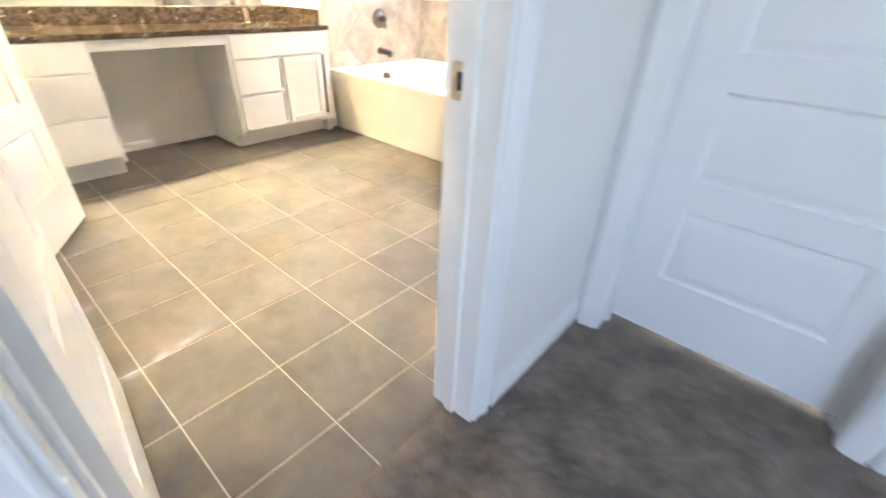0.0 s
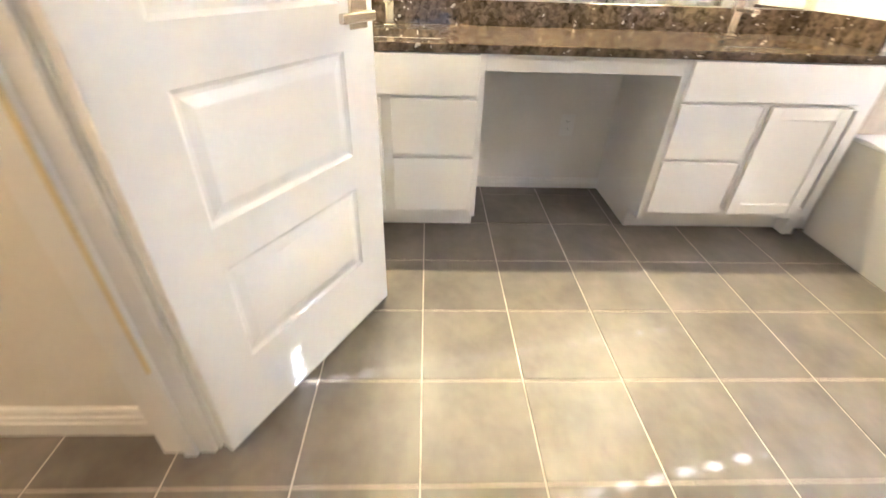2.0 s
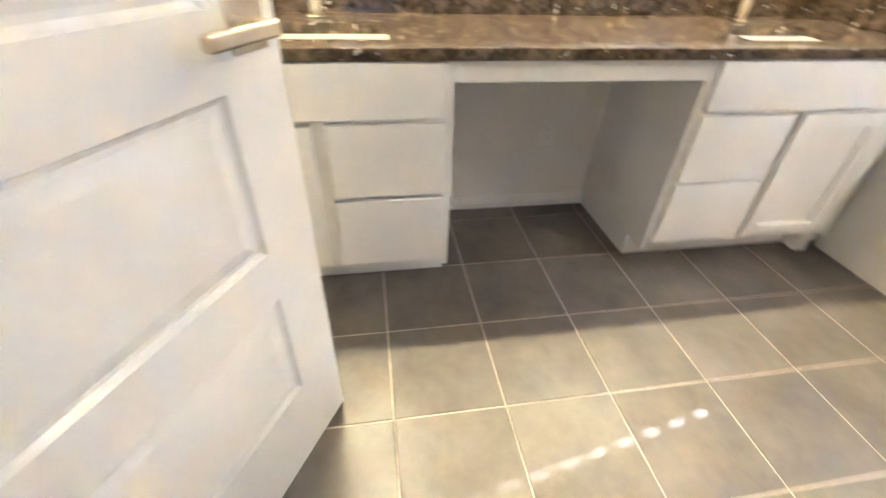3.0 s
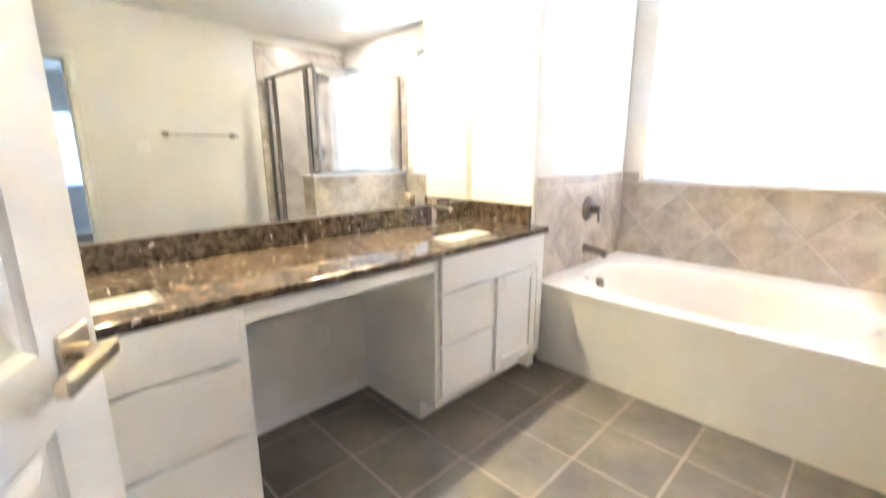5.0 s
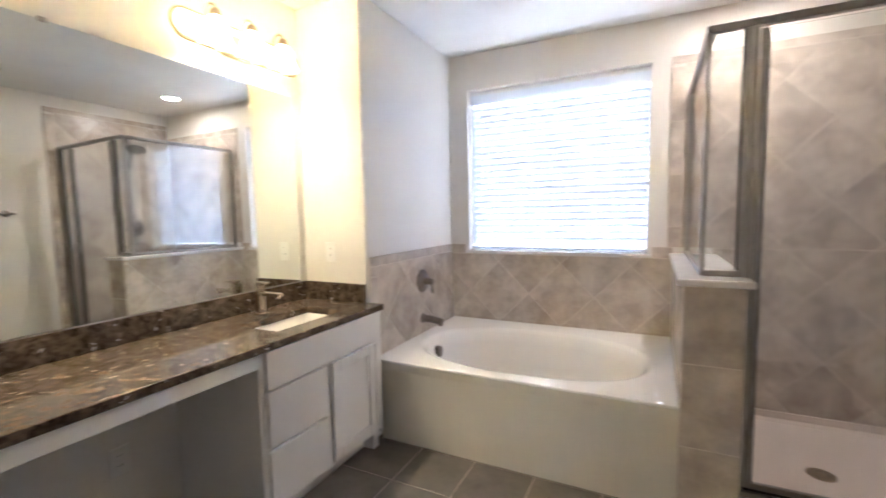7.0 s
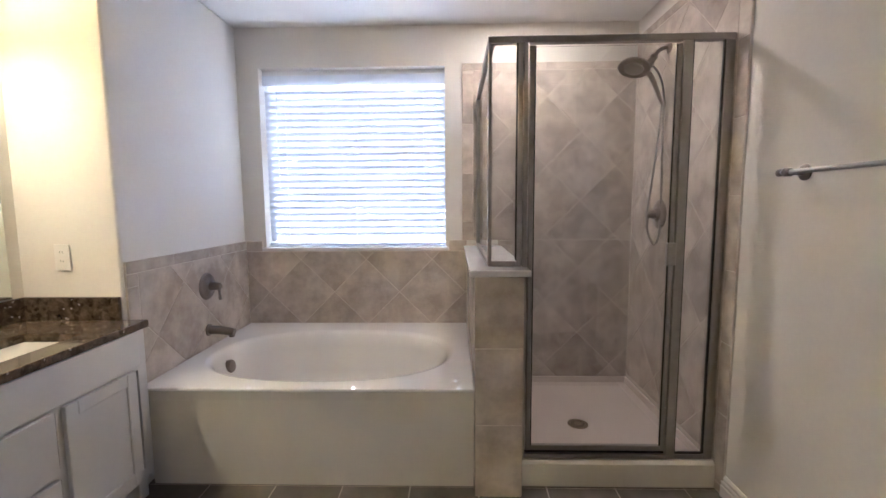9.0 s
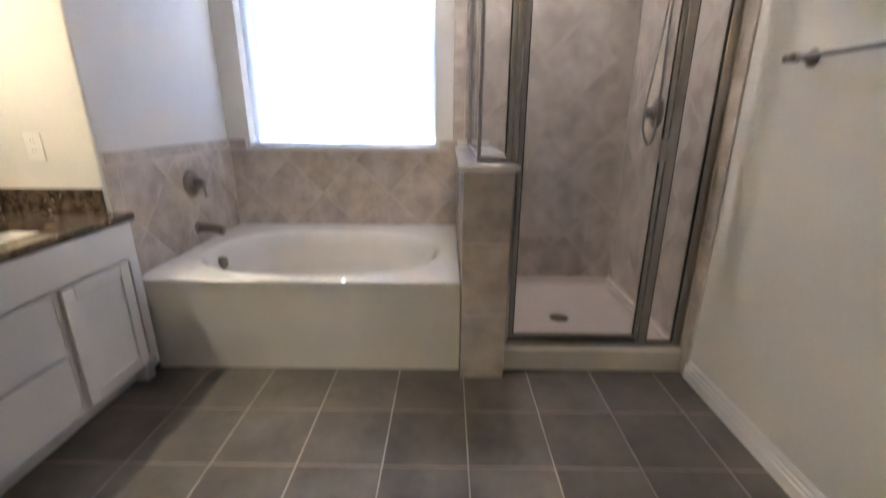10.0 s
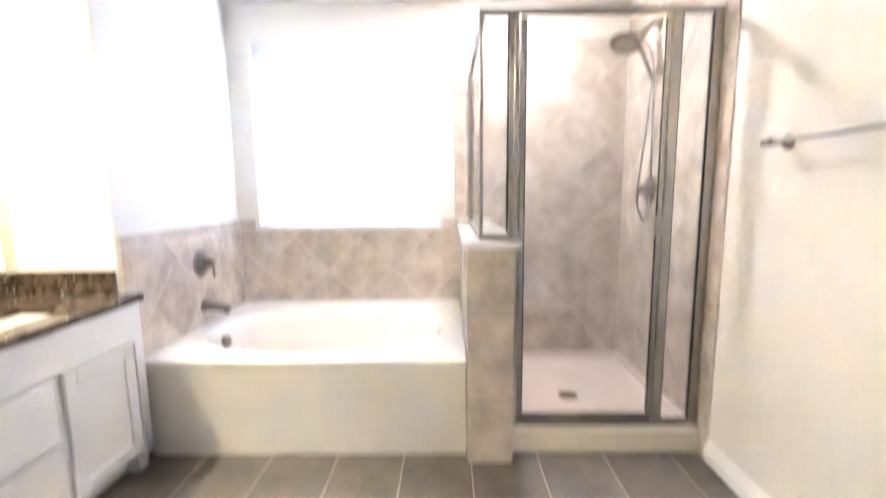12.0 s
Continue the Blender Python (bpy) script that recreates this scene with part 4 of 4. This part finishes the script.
for yy, s in ((TY0, -1), (TY1, 1)):
    bm = bmesh.new()
    lathe(bm, (TX, yy + s * 0.026, TZ), (0, s, 0), [(0, 0.009), (0.004, 0.013), (0.014, 0.013), (0.018, 0.008)], 16)
    part("finial", bm, M_BRONZE, tw, smooth=True)

# ---- bath window and blind ----
w0, w1, z0, z1 = WIN
win = tagged(new("window_1"), "white vinyl window behind a slatted blind", "window", kind="structure")
yy0, yy1 = NORTH + 0.115, NORTH + 0.165
part("window_frame", boxes(((w0 + 0.001, yy0, z0 + 0.001), (w0 + 0.026, yy1, z1 - 0.001)), ((w1 - 0.026, yy0, z0 + 0.001), (w1 - 0.001, yy1, z1 - 0.001)), ((w0 + 0.026, yy0, z0 + 0.001), (w1 - 0.026, yy1, z0 + 0.03)),
                           ((w0 + 0.026, yy0, z1 - 0.03), (w1 - 0.026, yy1, z1 - 0.001)), bevel=0.004), M_TRIM, win)
part("pane", boxes(((w0 + 0.025, yy0 + 0.02, z0 + 0.025), (w1 - 0.025, yy0 + 0.026, z1 - 0.025))), M_GLASS, win, "clear window pane").visible_shadow = False
part("window_sill", boxes(((w0 - 0.022, NORTH - 0.030, z0 - 0.022), (w1 + 0.022, NORTH - 0.0012, z0 + 0.003)), ((w0 + 0.002, NORTH - 0.0012, z0 + 0.0005), (w1 - 0.002, yy0, z0 + 0.003)), bevel=0.003), M_CAP, win, "white marble sill")


def blind():
    bl = thing("window_blind", "white two-inch slat blind, lowered with slats tilted nearly shut", "blind", "blinds")
    y = NORTH + 0.085
    x0, x1 = w0 + 0.0015, w1 - 0.0015
    part("head_rail", boxes(((x0, y - 0.03, z1 - 0.034), (x1, y + 0.028, z1 - 0.002)), bevel=0.002), M_TRIM, bl)
    part("valance", boxes(((x0, y - 0.036, z1 - 0.105), (x1, y - 0.033, z1 - 0.035)), bevel=0.001), M_SLAT, bl)
    cords = [x0 + 0.150, (x0 + x1) / 2, x1 - 0.150]
    n, pitch, wid, tilt = 23, 0.0470, 0.0655, radians(SLAT_TILT)
    edges = [x0]
    for c in cords:
        edges += [c - 0.0055, c + 0.0055]
    edges.append(x1)
    rows = [-wid / 2, -0.0055, 0.0055, wid / 2]
    meshes = []
    for punched in (True, False):
        bm = bmesh.new()
        for lay in (0, 1):
            grid = [[bm.verts.new((x, r, 0.0012 * (1 if lay else -1) + 0.0016 * (1 - (2 * r / wid) ** 2))) for r in rows] for x in edges]
            for i in range(len(edges) - 1):
                for j in range(3):
                    if punched and j == 1 and i % 2 == 1:
                        continue
                    bm.faces.new((grid[i][j], grid[i + 1][j], grid[i + 1][j + 1], grid[i][j + 1]))
        meshes.append(mesh_of("slat", bm, M_SLAT))
    for k in range(n):
        s = new("slat", meshes[0] if k < n - 3 else meshes[1])  # top slats get no cord holes, which shortens the rows of sun spots
        s.parent = bl
        s.matrix_local = Matrix.Translation((0, y, z0 + 0.050 + pitch * (k + 0.5))) @ Matrix.Rotation(-tilt, 4, "X")
    part("bottom_rail", boxes(((x0, y - 0.026, z0 + 0.010), (x1, y + 0.026, z0 + 0.032)), bevel=0.004), M_SLAT, bl)
    for c in cords:
        for dy in (-0.027, 0.027):
            bm = bmesh.new()
            tube(bm, [(c, y + dy, z0 + 0.02), (c, y + dy, z1 - 0.05)], 0.0017, 6)
            part("ladder_cord", bm, M_SLAT, bl)
    bm = bmesh.new()
    tube(bm, [(x0 + 0.10, y - 0.048, z0 + 0.42), (x0 + 0.10, y - 0.048, z1 - 0.06)], 0.004, 8)
    part("tilt_wand", bm, M_SLAT, bl)
    return bl


blind()

bw = tagged(new("window_2"), "white framed bedroom window", "window", kind="structure")
b0, b1, bz0, bz1 = BEDWIN
part("window_frame", boxes(((BED_E + 0.05, b0 + 0.001, bz0 + 0.001), (BED_E + 0.1, b0 + 0.05, bz1 - 0.001)), ((BED_E + 0.05, b1 - 0.05, bz0 + 0.001), (BED_E + 0.1, b1 - 0.001, bz1 - 0.001)),
                           ((BED_E + 0.05, b0 + 0.05, bz0 + 0.001), (BED_E + 0.1, b1 - 0.05, bz0 + 0.05)), ((BED_E + 0.05, b0 + 0.05, bz1 - 0.05), (BED_E + 0.1, b1 - 0.05, bz1 - 0.001))), M_TRIM, bw)

bedroom_blind = thing("window_blind", "white slat blind lowered in the bedroom window", "blind", "blinds")
part("head_rail", boxes(((BED_E + 0.002, b0 + 0.004, bz1 - 0.05), (BED_E + 0.016, b1 - 0.004, bz1 - 0.002)), bevel=0.002), M_TRIM, bedroom_blind)
bm = boxes(((-0.022, b0 + 0.004, -0.0012), (0.022, b1 - 0.004, 0.0012)))
slat_data = mesh_of("slat", bm, M_SLAT)
for k in range(25):
    sl = new("slat", slat_data)
    sl.parent = bedroom_blind
    sl.matrix_local = Matrix.Translation((BED_E - 0.012, 0, bz0 + 0.03 + 0.0455 * k)) @ Matrix.Rotation(radians(50), 4, "Y")
part("bottom_rail", boxes(((BED_E - 0.03, b0 + 0.004, bz0 + 0.003), (BED_E - 0.004, b1 - 0.004, bz0 + 0.018)), bevel=0.003), M_SLAT, bedroom_blind)

# window added round the south fill light, never in view
fill_win = tagged(new("added_window"), "white framed bedroom window, unseen, added round the south fill light", "window", kind="structure")
g0, g1 = BED_S - 0.10, BED_S - 0.05
part("window_frame", boxes(((5.701, g0, 0.801), (5.75, g1, 2.099)), ((7.05, g0, 0.801), (7.099, g1, 2.099)), ((5.75, g0, 0.801), (7.05, g1, 0.85)), ((5.75, g0, 2.05), (7.05, g1, 2.099))), M_TRIM, fill_win)

# ---- ceiling fittings ----
def recessed_light(x, y, label, lens):
    dl = thing("recessed_light", label, "ceiling light", "recessed lights")
    bm = bmesh.new()
    lathe(bm, (x, y, H), (0, 0, -1), [(0.0005, 0.085), (0.005, 0.084), (0.007, 0.068), (0.003, 0.064)], 32)
    part("trim_ring", bm, M_TRIM, dl, smooth=True)
    bm = bmesh.new()
    lathe(bm, (x, y, H), (0, 0, -1), [(0.0032, 0.062), (0.0045, 0.062)], 32)
    part("lens", bm, lens, dl, "lit lens")


recessed_light(2.36, 0.72, "small round recessed ceiling light over the shower, lit", M_BULB)
recessed_light(2.10, -3.10, "small round recessed light in the small room, lit", M_WARM_BULB)

vent = thing("ceiling_vent", "white louvred air vent in the ceiling", "vent")
vx, vy = 1.66, -1.69
part("vent_frame", boxes(((vx - 0.13, vy - 0.13, H - 0.008), (vx - 0.105, vy + 0.13, H - 0.0005)), ((vx + 0.105, vy - 0.13, H - 0.008), (vx + 0.13, vy + 0.13, H - 0.0005)),
                         ((vx - 0.105, vy - 0.13, H - 0.008), (vx + 0.105, vy - 0.105, H - 0.0005)), ((vx - 0.105, vy + 0.105, H - 0.008), (vx + 0.105, vy + 0.13, H - 0.0005)), bevel=0.002), M_TRIM, vent)
# dark sheet in place of the shade up inside the duct
part("backing", boxes(((vx - 0.105, vy - 0.105, H - 0.0018), (vx + 0.105, vy + 0.105, H - 0.0006))), M_HOLE_SHADE, vent)
for k in range(9):
    bm = boxes(((-0.104, -0.010, -0.0007), (0.104, 0.010, 0.0007)))
    bmesh.ops.transform(bm, matrix=Matrix.Translation((vx, vy - 0.092 + 0.023 * k, H - 0.010)) @ Matrix.Rotation(radians(35), 4, "X"), verts=bm.verts)
    part("louvre", bm, M_TRIM, vent)

ds = thing("door_stop", "brass spring door stop on the baseboard", "door stop")
bm = bmesh.new()
spring = [(2.52 + 0.006 * math.cos(a), SOUTH + 0.004 + 0.0011 * a, 0.05 + 0.006 * math.sin(a)) for a in [k * math.pi / 5 for k in range(85)]]
tube(bm, spring, 0.0012, 5)
part("spring", bm, M_STRIP, ds, smooth=True)
bm = bmesh.new()
lathe(bm, (2.52, SOUTH + 0.060, 0.05), (0, 1, 0), [(0, 0.008), (0.012, 0.008), (0.014, 0.006)], 12)
part("tip", bm, M_TRIM, ds, "white rubber tip")
bm = bmesh.new()
lathe(bm, (2.52, SOUTH + 0.0005, 0.05), (0, 1, 0), [(0, 0.010), (0.006, 0.009)], 12)
part("base", bm, M_STRIP, ds)


# ---- tiles ----
def clip_rect(poly, x0, x1, y0, y1):
    for ax, lim, sg in ((0, x0, 1), (0, x1, -1), (1, y0, 1), (1, y1, -1)):
        out = []
        for i, p in enumerate(poly):
            q = poly[(i + 1) % len(poly)]
            dp, dq = sg * (p[ax] - lim), sg * (q[ax] - lim)
            if dp >= 0:
                out.append(p)
            if dp * dq < 0:
                k = dp / (dp - dq)
                out.append((p[0] + k * (q[0] - p[0]), p[1] + k * (q[1] - p[1])))
        poly = out
        if len(poly) < 3:
            return []
    clean = [p for i, p in enumerate(poly) if (p[0] - poly[i - 1][0]) ** 2 + (p[1] - poly[i - 1][1]) ** 2 > 1e-7]
    area = sum(clean[i - 1][0] * clean[i][1] - clean[i][0] * clean[i - 1][1] for i in range(len(clean)))
    return clean if len(clean) > 2 and abs(area) > 6e-4 else []


def tile(poly, frame_m, parent, mat, thick=0.008, ease=0.0016):
    """One tile from its outline in the plane of frame_m, with eased edges."""
    cx, cy = sum(p[0] for p in poly) / len(poly), sum(p[1] for p in poly) / len(poly)
    def shrink(d):
        return [(p[0] - d * (1 if p[0] > cx + 1e-6 else -1 if p[0] < cx - 1e-6 else 0), p[1] - d * (1 if p[1] > cy + 1e-6 else -1 if p[1] < cy - 1e-6 else 0)) for p in poly]
    inner = shrink(ease)
    bm = bmesh.new()
    loft(bm, [[frame_m @ Vector((*p, 0)) for p in poly], [frame_m @ Vector((*p, thick - ease)) for p in poly], [frame_m @ Vector((*p, thick)) for p in inner]], cap=False)
    bm.faces.new(bm.verts[-len(poly):])
    return part("tile", bm, mat, parent)


TP = 0.3175
TX0, TY0T, TPX = 0.748, -1.518, 0.3222
g = 0.0026
ident = Matrix.Translation((0, 0, -0.006))
for i in range(-3, 8):
    for j in range(-8, 9):
        x0, x1 = TX0 + TPX * i + g, TX0 + TPX * (i + 1) - g
        y0, y1 = TY0T + TP * j + g, TY0T + TP * (j + 1) - g
        lim_y0 = -3.8 if x1 > 1.56 and x0 < 2.75 else SOUTH
        poly = clip_rect([(x0, y0), (x1, y0), (x1, y1), (x0, y1)], 0.001, 3.203, lim_y0, 0.16)
        if poly:
            tile(poly, ident, floor, M_TILE, 0.006, 0.0012)


def diamonds(parent, frame_m, u0, u1, v0, v1, cu, cv, side=0.328):
    """Tiles laid on the diagonal inside a rectangle of a wall; one tile has its centre at cu, cv."""
    h = side / math.sqrt(2)
    r = h - 0.0027
    for a in range(-14, 15):
        for b in range(-14, 15):
            u, v = cu + (a - b) * h, cv + (a + b) * h
            poly = clip_rect([(u - r, v), (u, v - r), (u + r, v), (u, v + r)], u0 + 0.001, u1 - 0.001, v0 + 0.001, v1 - 0.001)
            if poly:
                tile(poly, frame_m, parent, M_WTILE)


def strip(parent, frame_m, u0, u1, v0, v1, along="u", length=0.33, start=0.0):
    """A row of cut border tiles."""
    lo, hi = (u0, u1) if along == "u" else (v0, v1)
    p = lo - start
    while p < hi - 0.01:
        a, b = max(p, lo) + 0.0015, min(p + length, hi) - 0.0015
        if b - a > 0.015:
            poly = [(a, v0), (b, v0), (b, v1), (a, v1)] if along == "u" else [(u0, a), (u1, a), (u1, b), (u0, b)]
            tile(poly, frame_m, parent, M_WTILE)
        p += length


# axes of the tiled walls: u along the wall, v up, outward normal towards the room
F_NORTH = Matrix(((1, 0, 0, 0), (0, 0, -1, NORTH - 0.003), (0, 1, 0, 0), (0, 0, 0, 1)))
F_ALC = Matrix(((0, 0, 1, ALCOVE + 0.003), (1, 0, 0, 0), (0, 1, 0, 0), (0, 0, 0, 1)))
F_EAST = Matrix(((0, 0, -1, EAST - 0.003), (1, 0, 0, 0), (0, 1, 0, 0), (0, 0, 0, 1)))
F_PFRONT = Matrix(((1, 0, 0, 0), (0, 0, -1, PIER[2] + 0.010), (0, 1, 0, 0), (0, 0, 0, 1)))
F_PTUB = Matrix(((0, 0, -1, PIER[0] + 0.010), (1, 0, 0, 0), (0, 1, 0, 0), (0, 0, 0, 1)))
F_PSHOW = Matrix(((0, 0, 1, PIER[1] - 0.010), (1, 0, 0, 0), (0, 1, 0, 0), (0, 0, 0, 1)))

tub_wall = setting("tub_wall_tiling", boxes(((ALCOVE + 0.0005, NORTH - 0.0095, 0.40), (PIER[0], NORTH - 0.0004, 1.017)), ((ALCOVE + 0.0005, NORTH - 0.0095, 1.017), (WIN[0] - 0.024, NORTH - 0.0004, 1.088)),
                                            ((WIN[1] + 0.024, NORTH - 0.0095, 1.017), (PIER[0], NORTH - 0.0004, 1.088))), M_WGROUT, "beige stone-look tiles laid diagonally over the tub", "wall tiling")
diamonds(tub_wall, F_NORTH, ALCOVE + 0.010, PIER[0] - 0.002, 0.46, 1.014, 1.31, 0.725)
strip(tub_wall, F_NORTH, ALCOVE + 0.010, WIN[0] - 0.026, 1.017, 1.087)
strip(tub_wall, F_NORTH, WIN[1] + 0.026, PIER[0] - 0.002, 1.017, 1.087)
alc_wall = setting("alcove_wall_tiling", boxes(((ALCOVE + 0.0004, 0.016, 0.40), (ALCOVE + 0.0095, NORTH - 0.010, 1.088))), M_WGROUT, "beige stone-look tiles laid diagonally beside the tub", "wall tiling")
diamonds(alc_wall, F_ALC, 0.088, NORTH - 0.012, 0.46, 1.030, 0.42, 0.70)
strip(alc_wall, F_ALC, 0.018, NORTH - 0.012, 1.033, 1.087)
strip(alc_wall, F_ALC, 0.018, 0.085, 0.46, 1.030, "v", 0.33, 0.15)
sh_north = setting("shower_back_tiling", boxes(((1.985, NORTH - 0.0095, 1.0885), (EAST - 0.0005, NORTH - 0.0004, 2.275)), ((PIER[1], NORTH - 0.0095, 0.08), (EAST - 0.0005, NORTH - 0.0004, 1.0885))), M_WGROUT,
                   "beige stone-look tiles laid diagonally in the shower", "wall tiling")
diamonds(sh_north, F_NORTH, 2.062, EAST - 0.012, 1.09, 2.226, 2.56, 1.36)
diamonds(sh_north, F_NORTH, PIER[1] + 0.001, EAST - 0.012, 0.10, 1.088, 2.56, 1.36)
strip(sh_north, F_NORTH, 1.987, EAST - 0.012, 2.229, 2.274, "u", 0.33, 0.1)
strip(sh_north, F_NORTH, 1.987, 2.060, 1.09, 2.226, "v", 0.33, 0.2)
sh_east = setting("shower_side_tiling", boxes(((EAST - 0.0095, 0.020, 0.001), (EAST - 0.0004, NORTH - 0.006, 2.42))), M_WGROUT, "beige stone-look tiles laid diagonally beside the shower door", "wall tiling")
diamonds(sh_east, F_EAST, 0.098, NORTH - 0.012, 0.135, 2.37, 0.50, 1.20)
strip(sh_east, F_EAST, 0.022, 0.095, 0.004, 2.37, "v", 0.33, 0.29)
strip(sh_east, F_EAST, 0.022, NORTH - 0.012, 2.373, 2.419)
for za, zb2 in ((0.002, 0.340), (0.345, 0.695), (0.700, 1.018)):
    tile([(PIER[0] + 0.001, za), (PIER[1] - 0.001, za), (PIER[1] - 0.001, zb2), (PIER[0] + 0.001, zb2)], F_PFRONT, half_wall, M_WTILE, 0.010)
diamonds(half_wall, F_PTUB, 0.016, NORTH - 0.012, 0.504, 1.018, 0.5, 0.76)
diamonds(half_wall, F_PSHOW, 0.13, NORTH - 0.012, 0.10, 1.018, 0.6, 0.6)
